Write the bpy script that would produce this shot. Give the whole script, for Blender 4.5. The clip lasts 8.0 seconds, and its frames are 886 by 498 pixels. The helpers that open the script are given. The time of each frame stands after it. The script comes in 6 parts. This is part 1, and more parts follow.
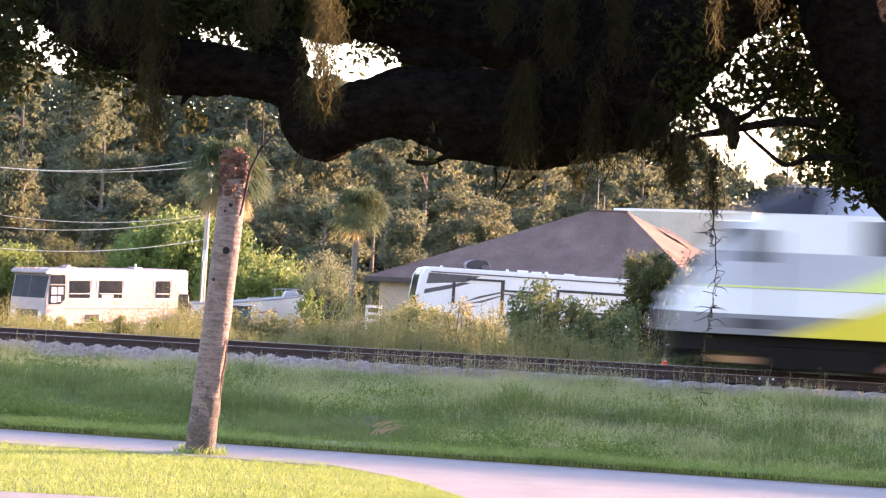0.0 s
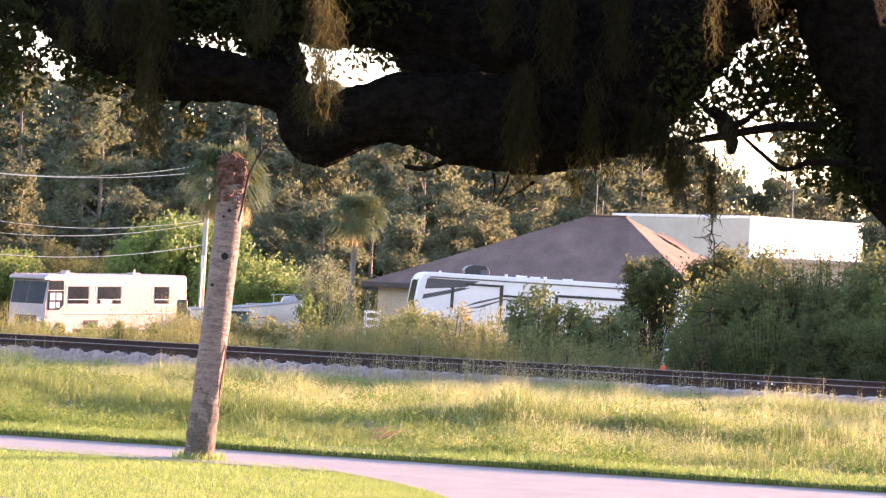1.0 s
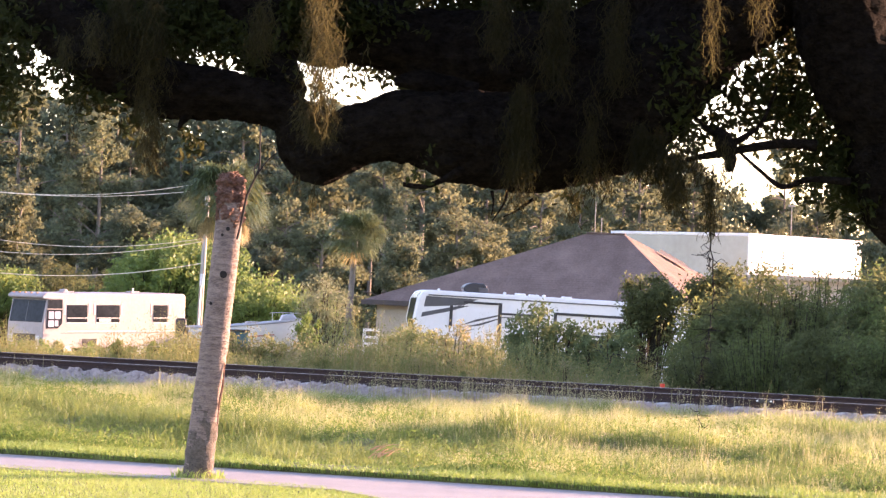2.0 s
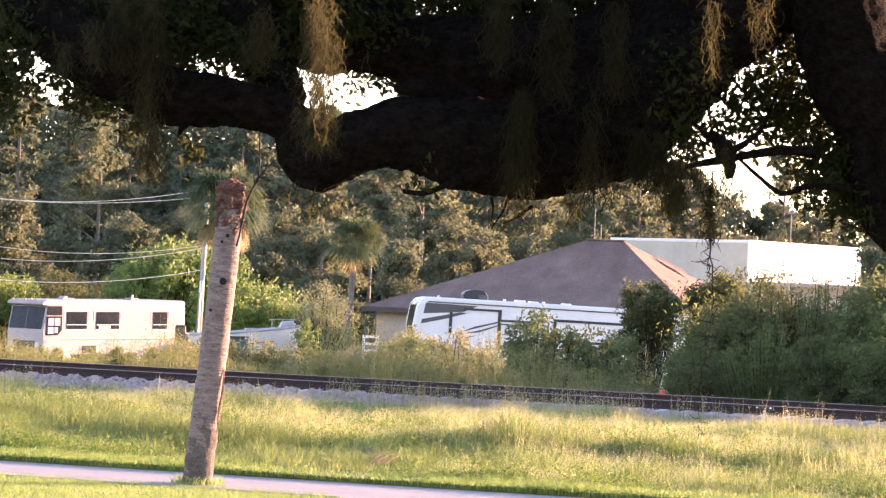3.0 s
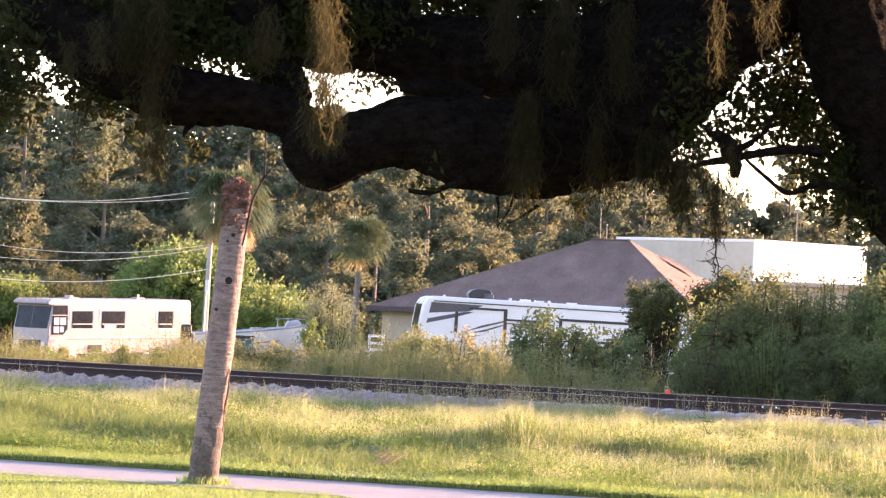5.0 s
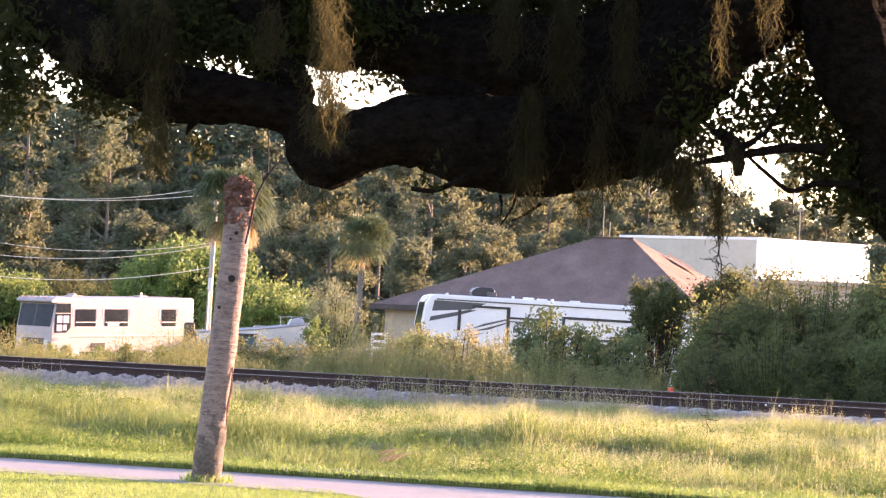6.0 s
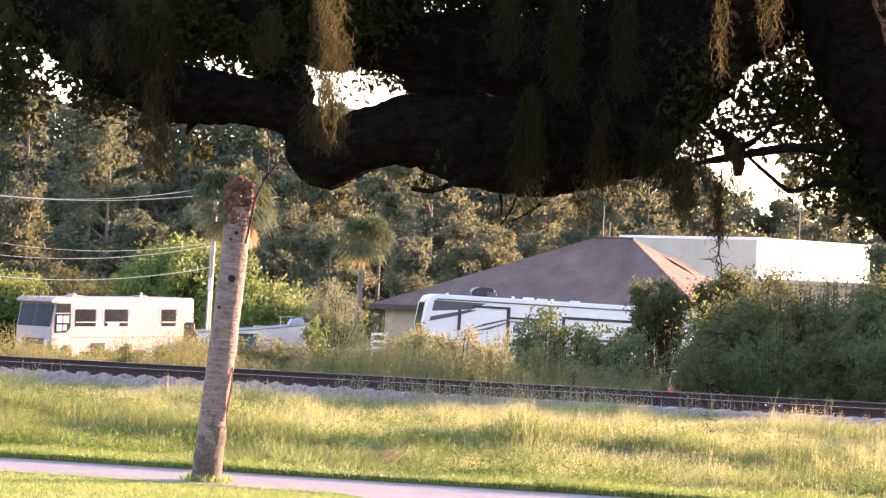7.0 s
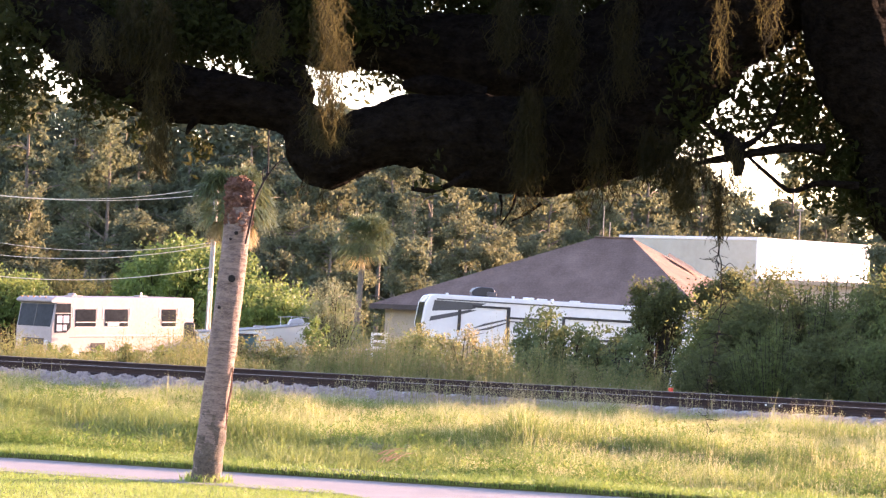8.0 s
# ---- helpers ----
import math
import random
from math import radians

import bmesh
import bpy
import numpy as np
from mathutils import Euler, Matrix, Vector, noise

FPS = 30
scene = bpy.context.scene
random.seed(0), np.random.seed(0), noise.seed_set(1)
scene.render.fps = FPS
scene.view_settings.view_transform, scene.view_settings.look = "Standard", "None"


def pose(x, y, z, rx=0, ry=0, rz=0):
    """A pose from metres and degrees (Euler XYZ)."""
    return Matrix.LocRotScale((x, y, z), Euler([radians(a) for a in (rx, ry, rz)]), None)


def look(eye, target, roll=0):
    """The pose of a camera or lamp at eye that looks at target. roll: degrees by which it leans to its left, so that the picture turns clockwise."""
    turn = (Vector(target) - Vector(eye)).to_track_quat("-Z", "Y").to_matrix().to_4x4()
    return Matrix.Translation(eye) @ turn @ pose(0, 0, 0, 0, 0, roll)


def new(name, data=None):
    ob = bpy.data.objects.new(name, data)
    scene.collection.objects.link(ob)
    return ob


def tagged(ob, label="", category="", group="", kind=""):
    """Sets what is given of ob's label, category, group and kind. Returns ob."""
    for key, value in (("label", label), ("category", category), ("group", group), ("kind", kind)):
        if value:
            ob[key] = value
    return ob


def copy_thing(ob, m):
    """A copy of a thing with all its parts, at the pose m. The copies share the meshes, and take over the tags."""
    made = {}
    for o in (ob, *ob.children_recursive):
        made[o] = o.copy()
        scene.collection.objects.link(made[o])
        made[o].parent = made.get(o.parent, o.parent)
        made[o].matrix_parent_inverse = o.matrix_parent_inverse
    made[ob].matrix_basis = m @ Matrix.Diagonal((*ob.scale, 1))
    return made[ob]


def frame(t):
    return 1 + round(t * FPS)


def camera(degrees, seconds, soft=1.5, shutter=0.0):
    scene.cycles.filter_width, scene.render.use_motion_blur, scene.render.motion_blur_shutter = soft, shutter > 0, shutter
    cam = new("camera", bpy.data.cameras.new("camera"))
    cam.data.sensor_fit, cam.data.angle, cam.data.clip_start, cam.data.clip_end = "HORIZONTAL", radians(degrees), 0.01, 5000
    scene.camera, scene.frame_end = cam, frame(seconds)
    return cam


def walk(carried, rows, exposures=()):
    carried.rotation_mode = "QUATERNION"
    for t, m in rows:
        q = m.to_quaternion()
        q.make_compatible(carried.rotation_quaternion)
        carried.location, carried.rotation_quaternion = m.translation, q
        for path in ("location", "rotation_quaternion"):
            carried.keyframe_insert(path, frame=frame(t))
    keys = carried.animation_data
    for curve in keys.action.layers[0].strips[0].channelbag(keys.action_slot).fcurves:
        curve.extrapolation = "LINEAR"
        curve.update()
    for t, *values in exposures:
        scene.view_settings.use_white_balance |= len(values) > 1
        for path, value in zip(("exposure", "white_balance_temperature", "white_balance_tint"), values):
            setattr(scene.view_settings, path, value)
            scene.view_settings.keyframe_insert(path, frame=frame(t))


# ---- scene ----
# the camera stands under an oak and swings only a little
EYE = (0, 0, 2.4)
cam = camera(16.0, 8.0, soft=1.35, shutter=0.75)
walk(cam, [(0, look(EYE, (0.213, 99.996, 3.314), 2.578)), (0.5, look(EYE, (0.240, 99.995, 3.370), 2.558)), (1, look(EYE, (0.249, 99.994, 3.482), 2.499)), (1.5, look(EYE, (0.255, 99.990, 3.775), 2.415)),
           (1.7, look(EYE, (0.258, 99.989, 3.892), 2.408)), (2.2, look(EYE, (0.274, 99.984, 4.141), 2.400)), (2.8, look(EYE, (0.278, 99.982, 4.265), 2.400)), (3, look(EYE, (0.271, 99.982, 4.268), 2.400)),
           (3.5, look(EYE, (0.242, 99.982, 4.294), 2.400)), (4, look(EYE, (0.190, 99.982, 4.289), 2.400)), (4.5, look(EYE, (0.136, 99.983, 4.262), 2.400)), (4.7, look(EYE, (0.120, 99.983, 4.254), 2.400)),
           (5.8, look(EYE, (0.012, 99.984, 4.183), 2.400)), (6, look(EYE, (0.000, 99.984, 4.174), 2.400)), (7, look(EYE, (0.000, 99.984, 4.174), 2.400)), (8, look(EYE, (0.000, 99.984, 4.174), 2.400))],
     exposures=[(0, 3.23, 7600, 45), (0.5, 3.29, 7650, 45), (1, 3.15, 7680, 45), (1.5, 3.12, 7700, 45), (3, 3.16, 7700, 45), (8, 3.17, 7700, 45)])

# world and sun: a low evening sun from beyond the track
SUN_AZ, SUN_EL = 31.0, 7.2       # degrees towards +y from +x, and above the horizon
to_sun = Vector((math.cos(radians(SUN_AZ)) * math.cos(radians(SUN_EL)), math.sin(radians(SUN_AZ)) * math.cos(radians(SUN_EL)), math.sin(radians(SUN_EL))))
world = bpy.data.worlds.new("world")
scene.world = world
world.use_nodes = True
sky = world.node_tree.nodes.new("ShaderNodeTexSky")
sky.sky_type, sky.sun_disc = "NISHITA", False
sky.sun_elevation, sky.sun_rotation = radians(SUN_EL), radians(90 - SUN_AZ)
sky.dust_density, sky.air_density, sky.ozone_density = 0.4, 1.0, 2.5
back = world.node_tree.nodes["Background"]
world.node_tree.links.new(sky.outputs[0], back.inputs[0])
back.inputs[1].default_value = 0.15
lamp = bpy.data.lights.new("sun", "SUN")
lamp.energy, lamp.angle, lamp.color = 4.0, radians(0.6), (1.0, 0.775, 0.54)
sun = new("sun", lamp)
sun.matrix_world = look((0, 0, 0), -to_sun)

# ---- mesh tools ----
rng = np.random.default_rng(11)


def mat_of(name):
    m = bpy.data.materials.new(name)
    m.use_nodes = True
    return m, m.node_tree, m.node_tree.nodes["Principled BSDF"]


def ramp(tree, source, stops):
    r = tree.nodes.new("ShaderNodeValToRGB")
    while len(r.color_ramp.elements) < len(stops):
        r.color_ramp.elements.new(0.5)
    for e, (p, c) in zip(r.color_ramp.elements, stops):
        e.position, e.color = p, (*c, 1)
    tree.links.new(source, r.inputs[0])
    return r.outputs[0]


def coords(tree, kind="Object", stretch=(1, 1, 1)):
    c = tree.nodes.new("ShaderNodeTexCoord")
    m = tree.nodes.new("ShaderNodeMapping")
    m.inputs["Scale"].default_value = stretch
    tree.links.new(c.outputs[kind], m.inputs["Vector"])
    return m.outputs[0]


def noise_of(tree, vector, scale, detail=6, rough=0.6):
    n = tree.nodes.new("ShaderNodeTexNoise")
    n.inputs["Scale"].default_value, n.inputs["Detail"].default_value, n.inputs["Roughness"].default_value = scale, detail, rough
    tree.links.new(vector, n.inputs["Vector"])
    return n.outputs["Fac"]


def bump(tree, shader, height, strength=0.4, distance=0.02):
    b = tree.nodes.new("ShaderNodeBump")
    b.inputs["Strength"].default_value, b.inputs["Distance"].default_value = strength, distance
    tree.links.new(height, b.inputs["Height"])
    tree.links.new(b.outputs[0], shader.inputs["Normal"])


def mixed(tree, a, b, fac):
    m = tree.nodes.new("ShaderNodeMix")
    m.data_type = "RGBA"
    for value, i in ((a, 6), (b, 7)):
        if isinstance(value, tuple):
            m.inputs[i].default_value = (*value, 1)
        else:
            tree.links.new(value, m.inputs[i])
    if isinstance(fac, (int, float)):
        m.inputs[0].default_value = fac
    else:
        tree.links.new(fac, m.inputs[0])
    return m.outputs[2]


def surface(name, dark, light, scale=6.0, rough=0.7, metal=0.0, relief=0.2, stretch=(1, 1, 1), fine=8.0, spec=0.4, coord="Object", distance=0.02):
    """A worn surface: stains at one scale, grain at another, with a little relief."""
    m, tree, p = mat_of(name)
    v = coords(tree, coord, stretch)
    big, small = noise_of(tree, v, scale), noise_of(tree, v, scale * fine)
    c1 = ramp(tree, big, [(0.3, dark), (0.7, light)])
    c2 = ramp(tree, small, [(0.3, dark), (0.7, light)])
    tree.links.new(mixed(tree, c1, c2, 0.4), p.inputs["Base Color"])
    p.inputs["Roughness"].default_value, p.inputs["Metallic"].default_value = rough, metal
    p.inputs["Specular IOR Level"].default_value = spec
    if relief:
        bump(tree, p, small, relief, distance)
    return m


def leafy(name, colours, through_light=0.45, rough=0.55, spec=0.3):
    """Leaves that let light through; each leaf takes a shade of its own."""
    m, tree, p = mat_of(name)
    g = tree.nodes.new("ShaderNodeNewGeometry")
    n = len(colours)
    v = coords(tree, "Object")
    patch = noise_of(tree, v, 0.9, 3)
    blend = tree.nodes.new("ShaderNodeMath")
    blend.operation = "MULTIPLY_ADD"
    blend.inputs[1].default_value = 0.55
    tree.links.new(g.outputs["Random Per Island"], blend.inputs[0])
    tree.links.new(patch, blend.inputs[2])
    low = tree.nodes.new("ShaderNodeMath")
    low.operation = "SUBTRACT"
    low.inputs[1].default_value = 0.27
    info = tree.nodes.new("ShaderNodeObjectInfo")
    own = tree.nodes.new("ShaderNodeMath")
    own.operation = "MULTIPLY_ADD"
    own.inputs[1].default_value, own.inputs[2].default_value = 0.36, -0.18
    tree.links.new(info.outputs["Random"], own.inputs[0])
    both = tree.nodes.new("ShaderNodeMath")
    tree.links.new(blend.outputs[0], both.inputs[0])
    tree.links.new(own.outputs[0], both.inputs[1])
    tree.links.new(both.outputs[0], low.inputs[0])
    c = ramp(tree, low.outputs[0], [(0.12 + 0.76 * i / max(1, n - 1), k) for i, k in enumerate(colours)])
    tree.links.new(c, p.inputs["Base Color"])
    p.inputs["Roughness"].default_value = rough
    p.inputs["Specular IOR Level"].default_value = spec
    t = tree.nodes.new("ShaderNodeBsdfTranslucent")
    tree.links.new(mixed(tree, c, (1.0, 0.92, 0.4), 0.1), t.inputs["Color"])
    s = tree.nodes.new("ShaderNodeMixShader")
    s.inputs[0].default_value = through_light
    tree.links.new(p.outputs[0], s.inputs[1])
    tree.links.new(t.outputs[0], s.inputs[2])
    tree.links.new(s.outputs[0], tree.nodes["Material Output"].inputs["Surface"])
    return m


class Soup:
    """Collects vertices and faces of one mesh."""

    def __init__(self):
        self.v, self.f, self.n = [], [], 0

    def add(self, verts, faces):
        verts = np.asarray(verts, float).reshape(-1, 3)
        for fs in (faces if isinstance(faces, list) else [faces]):
            self.f.append(np.asarray(fs, np.int64) + self.n)
        self.v.append(verts)
        self.n += len(verts)
        return self

    def mesh(self, name, material, smooth=False):
        me = bpy.data.meshes.new(name)
        v = np.concatenate(self.v)
        loops = np.concatenate([f.ravel() for f in self.f])
        sizes = np.concatenate([np.full(len(f), f.shape[1]) for f in self.f])
        me.vertices.add(len(v))
        me.vertices.foreach_set("co", v.ravel().astype(np.float32))
        me.loops.add(len(loops))
        me.loops.foreach_set("vertex_index", loops.astype(np.int32))
        me.polygons.add(len(sizes))
        starts = np.concatenate([[0], np.cumsum(sizes)[:-1]])
        me.polygons.foreach_set("loop_start", starts.astype(np.int32))
        me.update(calc_edges=True)
        me.validate()
        me.polygons.foreach_set("use_smooth", np.full(len(me.polygons), smooth))
        for k in (material if isinstance(material, (list, tuple)) else [material]):
            me.materials.append(k)
        return me


def part(name, made, material, parent=None, label="", smooth=False):
    """Links a bmesh, a Soup or a mesh as one object under a thing."""
    if isinstance(made, Soup):
        me = made.mesh(name, material, smooth)
    elif isinstance(made, bmesh.types.BMesh):
        me = bpy.data.meshes.new(name)
        made.normal_update()
        made.to_mesh(me)
        made.free()
        me.materials.append(material)
        me.polygons.foreach_set("use_smooth", np.full(len(me.polygons), smooth))
    else:
        me = made
    ob = new(name, me)
    if parent is not None:
        ob.parent = parent
    return tagged(ob, label)


def thing(name, m, label, category, group="", kind=""):
    ob = new(name)
    ob.matrix_basis = m
    ob.empty_display_size = 0.3
    return tagged(ob, label, category, group, kind)


def box(x0, x1, y0, y1, z0, z1, bevel=0.0, segs=2):
    bm = bmesh.new()
    bmesh.ops.create_cube(bm, size=1)
    for v in bm.verts:
        v.co = Vector(((x0 + x1) / 2 + v.co.x * (x1 - x0), (y0 + y1) / 2 + v.co.y * (y1 - y0), (z0 + z1) / 2 + v.co.z * (z1 - z0)))
    if bevel:
        bmesh.ops.bevel(bm, geom=bm.edges[:], offset=bevel, segments=segs, affect="EDGES", profile=0.5)
    return bm


def prism(points, y0, y1, bevel=0.0):
    """A profile in x and z, drawn out along y."""
    bm = bmesh.new()
    a = [bm.verts.new((x, y0, z)) for x, z in points]
    b = [bm.verts.new((x, y1, z)) for x, z in points]
    bm.faces.new(a)
    bm.faces.new(b[::-1])
    for i in range(len(a)):
        j = (i + 1) % len(a)
        bm.faces.new((a[j], a[i], b[i], b[j]))
    bmesh.ops.recalc_face_normals(bm, faces=bm.faces[:])
    if bevel:
        bmesh.ops.bevel(bm, geom=bm.edges[:], offset=bevel, segments=2, affect="EDGES", profile=0.5)
    return bm


def drum(radius, depth, axis="y", segs=24, radius2=None, at=(0, 0, 0), bevel=0.0):
    bm = bmesh.new()
    bmesh.ops.create_cone(bm, cap_ends=True, segments=segs, radius1=radius, radius2=radius if radius2 is None else radius2, depth=depth)
    if bevel:
        bmesh.ops.bevel(bm, geom=[e for e in bm.edges if len(e.link_faces) == 2 and e.calc_face_angle() > 0.8], offset=bevel, segments=2, affect="EDGES")
    turn = {"x": pose(0, 0, 0, 0, 90, 0), "y": pose(0, 0, 0, 90, 0, 0), "z": Matrix()}[axis]
    bmesh.ops.transform(bm, matrix=Matrix.Translation(at) @ turn, verts=bm.verts[:])
    return bm


def spline(points, n):
    """A smooth line through the points, n steps a stretch."""
    p = np.asarray(points, float)
    p = np.vstack([2 * p[0] - p[1], p, 2 * p[-1] - p[-2]])
    out = []
    for i in range(1, len(p) - 2):
        for t in np.linspace(0, 1, n, endpoint=False):
            a, b, c, d = p[i - 1], p[i], p[i + 1], p[i + 2]
            out.append(0.5 * (2 * b + (c - a) * t + (2 * a - 5 * b + 4 * c - d) * t ** 2 + (3 * b - a - 3 * c + d) * t ** 3))
    out.append(p[-2])
    return np.array(out)


def tube(soup, line, radii, segs=8, lump=0.0, lump_scale=3.0, caps=True, furrow=0.0):
    """A round limb along a line; lump roughens its outline."""
    line = np.asarray(line, float)
    n = len(line)
    radii = np.interp(np.linspace(0, 1, n), np.linspace(0, 1, len(radii)), radii) if np.ndim(radii) else np.full(n, radii)
    t = np.gradient(line, axis=0)
    t /= np.linalg.norm(t, axis=1)[:, None] + 1e-9
    ref = np.array([0, 0, 1.0]) if abs(t[:, 2]).mean() < 0.8 else np.array([0, 1.0, 0])
    u = np.cross(t, ref)
    u /= np.linalg.norm(u, axis=1)[:, None] + 1e-9
    w = np.cross(u, t)
    a = np.linspace(0, 2 * np.pi, segs, endpoint=False)
    ring = u[:, None] * np.cos(a)[None, :, None] + w[:, None] * np.sin(a)[None, :, None]
    r = np.repeat(radii[:, None], segs, 1)
    if lump:
        for i in range(n):
            for j in range(segs):
                q = Vector(line[i] + ring[i, j] * radii[i])
                r[i, j] *= 1 + lump * (noise.noise(q * lump_scale) + 0.6 * noise.noise(q * lump_scale * 3.1) + 0.35 * noise.noise(q * lump_scale * 8.3))
    if furrow:
        run = np.concatenate([[0], np.cumsum(np.linalg.norm(np.diff(line, axis=0), axis=1))])
        for i in range(n):
            for j in range(segs):
                q = Vector((run[i] * 4.5, math.cos(a[j]) * 5.5, math.sin(a[j]) * 5.5))
                r[i, j] -= furrow * (1 - min(1.0, abs(noise.noise(q)) * 4.0)) + 0.5 * furrow * (1 - min(1.0, abs(noise.noise(q * 2.3)) * 4.0))
    v = line[:, None] + ring * r[:, :, None]
    i, j = np.meshgrid(np.arange(n - 1), np.arange(segs), indexing="ij")
    k = (j + 1) % segs
    q = np.stack([i * segs + j, i * segs + k, (i + 1) * segs + k, (i + 1) * segs + j], -1).reshape(-1, 4)
    soup.add(v.reshape(-1, 3), q)
    if caps:
        for end, row in ((0, 0), (n - 1, (n - 1) * segs)):
            fan = np.array([[0, 1 + m, 1 + (m + 1) % segs] for m in range(segs)])
            soup.add(np.vstack([line[end], v[end]]), fan)
    return soup


def unit(a):
    return a / (np.linalg.norm(a, axis=-1, keepdims=True) + 1e-9)


def leaves(soup, centres, size, aspect=0.45, droop=0.0, lift=None, r=None, plain=False):
    """A pointed leaf of four corners, folded along its rib, at each centre; far off a plain one of three."""
    r = r or rng
    n = len(centres)
    d = unit(r.normal(size=(n, 3)) + np.array([0, 0, -droop]))
    if lift is not None:
        d = unit(d + lift)
    s = unit(np.cross(d, unit(r.normal(size=(n, 3)))))
    up = np.cross(s, d)
    l = size * r.uniform(0.6, 1.3, (n, 1))
    w = l * aspect * 0.5
    a, b = centres - d * l * 0.5, centres + d * l * 0.5
    m = centres - d * l * 0.05
    if plain:
        v = np.stack([a - s * w, a + s * w, b], 1)
        soup.add(v.reshape(-1, 3), np.arange(n * 3).reshape(n, 3))
        return soup
    v = np.stack([a, m + s * w + up * w * 0.35, b, m - s * w + up * w * 0.35], 1)
    f = np.arange(n * 4).reshape(n, 4)
    soup.add(v.reshape(-1, 3), f)
    return soup


def blades(soup, roots, height, width, lean=0.35, r=None, bend=0.5, turn=None):
    """Grass blades of two stretches that bend over."""
    r = r or rng
    n = len(roots)
    h = np.broadcast_to(np.asarray(height, float), (n,))[:, None] * r.uniform(0.55, 1.3, (n, 1))
    a = r.uniform(0, 2 * np.pi, n)
    side = np.stack([np.cos(a), np.sin(a), np.zeros(n)], 1)
    b = r.uniform(0, 2 * np.pi, n)
    out = np.stack([np.cos(b), np.sin(b), np.zeros(n)], 1) * r.uniform(0, 2 * lean, (n, 1))
    if turn is not None:
        out = out + np.asarray(turn)
    up = np.array([0, 0, 1.0])
    w = np.broadcast_to(np.asarray(width, float), (n,))[:, None] * 0.5
    mid = roots + (up + out * 0.5) * h * 0.55
    tip = roots + (up * (1 - 0.25 * bend) + out * (0.6 + bend)) * h
    v = np.stack([roots - side * w, roots + side * w, mid + side * w * 0.8, mid - side * w * 0.8, tip], 1)
    k = np.arange(n)[:, None] * 5
    soup.add(v.reshape(-1, 3), [k + np.array([[0, 1, 2, 3]]), k + np.array([[3, 2, 4]])])
    return soup


# ---- materials ----
M = {}
M["asphalt"] = surface("road asphalt", (0.195, 0.168, 0.16), (0.275, 0.24, 0.228), 1.2, 0.85, relief=0.3, fine=40)
M["soil"] = surface("soil under grass", (0.05, 0.055, 0.02), (0.12, 0.13, 0.04), 0.8, 0.95, relief=0.3, fine=14)
M["ballast"] = surface("ballast grit", (0.11, 0.088, 0.08), (0.28, 0.228, 0.205), 3.0, 0.9, relief=0.6, fine=9)
M["stone"] = surface("ballast stone", (0.15, 0.118, 0.108), (0.42, 0.345, 0.31), 5.0, 0.85, relief=0.2)
# rust stain and the rails' shade together in one dark colour
M["stained"] = surface("rust-stained ballast with rail shade", (0.02, 0.013, 0.012), (0.055, 0.038, 0.034), 4.0, 0.95, relief=0.5)
M["concrete"] = surface("sleeper concrete", (0.27, 0.245, 0.22), (0.42, 0.385, 0.345), 3.0, 0.8)


def stain_and_shade_between_rails(m):
    """Rust, oil and the rails' shade, put into the colour, darken the sleepers from rail to rail; their ends stay pale.
    """
    tree, p = m.node_tree, m.node_tree.nodes["Principled BSDF"]
    clean = p.inputs["Base Color"].links[0].from_socket
    c = tree.nodes.new("ShaderNodeTexCoord")
    xyz = tree.nodes.new("ShaderNodeSeparateXYZ")
    tree.links.new(c.outputs["Object"], xyz.inputs[0])
    a = tree.nodes.new("ShaderNodeMath")
    a.operation = "ABSOLUTE"
    tree.links.new(xyz.outputs["Y"], a.inputs[0])
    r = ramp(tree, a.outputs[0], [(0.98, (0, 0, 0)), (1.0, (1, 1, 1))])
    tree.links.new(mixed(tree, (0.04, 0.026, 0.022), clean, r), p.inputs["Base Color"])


stain_and_shade_between_rails(M["concrete"])
M["rust"] = surface("rusty rail", (0.018, 0.010, 0.009), (0.05, 0.027, 0.023), 6.0, 0.9, relief=0.3)
M["railhead"] = surface("worn rail head", (0.12, 0.098, 0.09), (0.24, 0.20, 0.185), 8.0, 0.5, metal=0.6, relief=0.0)
M["grass"] = leafy("verge grass", [(0.08, 0.132, 0.028), (0.14, 0.205, 0.042), (0.23, 0.28, 0.07), (0.355, 0.36, 0.14)], 0.42)
M["lawn"] = leafy("mown lawn", [(0.125, 0.215, 0.034), (0.175, 0.275, 0.046), (0.23, 0.32, 0.07), (0.295, 0.355, 0.11)], 0.4)
M["mown"] = leafy("mown verge", [(0.085, 0.152, 0.025), (0.13, 0.215, 0.038), (0.18, 0.262, 0.056)], 0.35)
M["rank"] = leafy("rank dark grass", [(0.072, 0.124, 0.026), (0.110, 0.168, 0.036), (0.16, 0.212, 0.052)], 0.42)
M["tussock"] = leafy("tussock leaves", [(0.045, 0.105, 0.019), (0.078, 0.15, 0.028), (0.12, 0.195, 0.038)], 0.32, rough=0.8, spec=0.05)
M["seed"] = leafy("dry seed stems", [(0.24, 0.232, 0.11), (0.34, 0.325, 0.165), (0.44, 0.41, 0.23)], 0.38)
M["weed"] = leafy("roadside weeds", [(0.085, 0.112, 0.034), (0.135, 0.155, 0.05), (0.20, 0.185, 0.078), (0.29, 0.22, 0.115)], 0.32, spec=0.1)
M["sage"] = leafy("soft grey-green leaves", [(0.058, 0.092, 0.042), (0.088, 0.13, 0.058), (0.125, 0.172, 0.076)], 0.3, spec=0.05)
M["shrub"] = leafy("shrub leaves", [(0.038, 0.052, 0.024), (0.057, 0.076, 0.031), (0.082, 0.108, 0.040)], 0.4, spec=0.05)
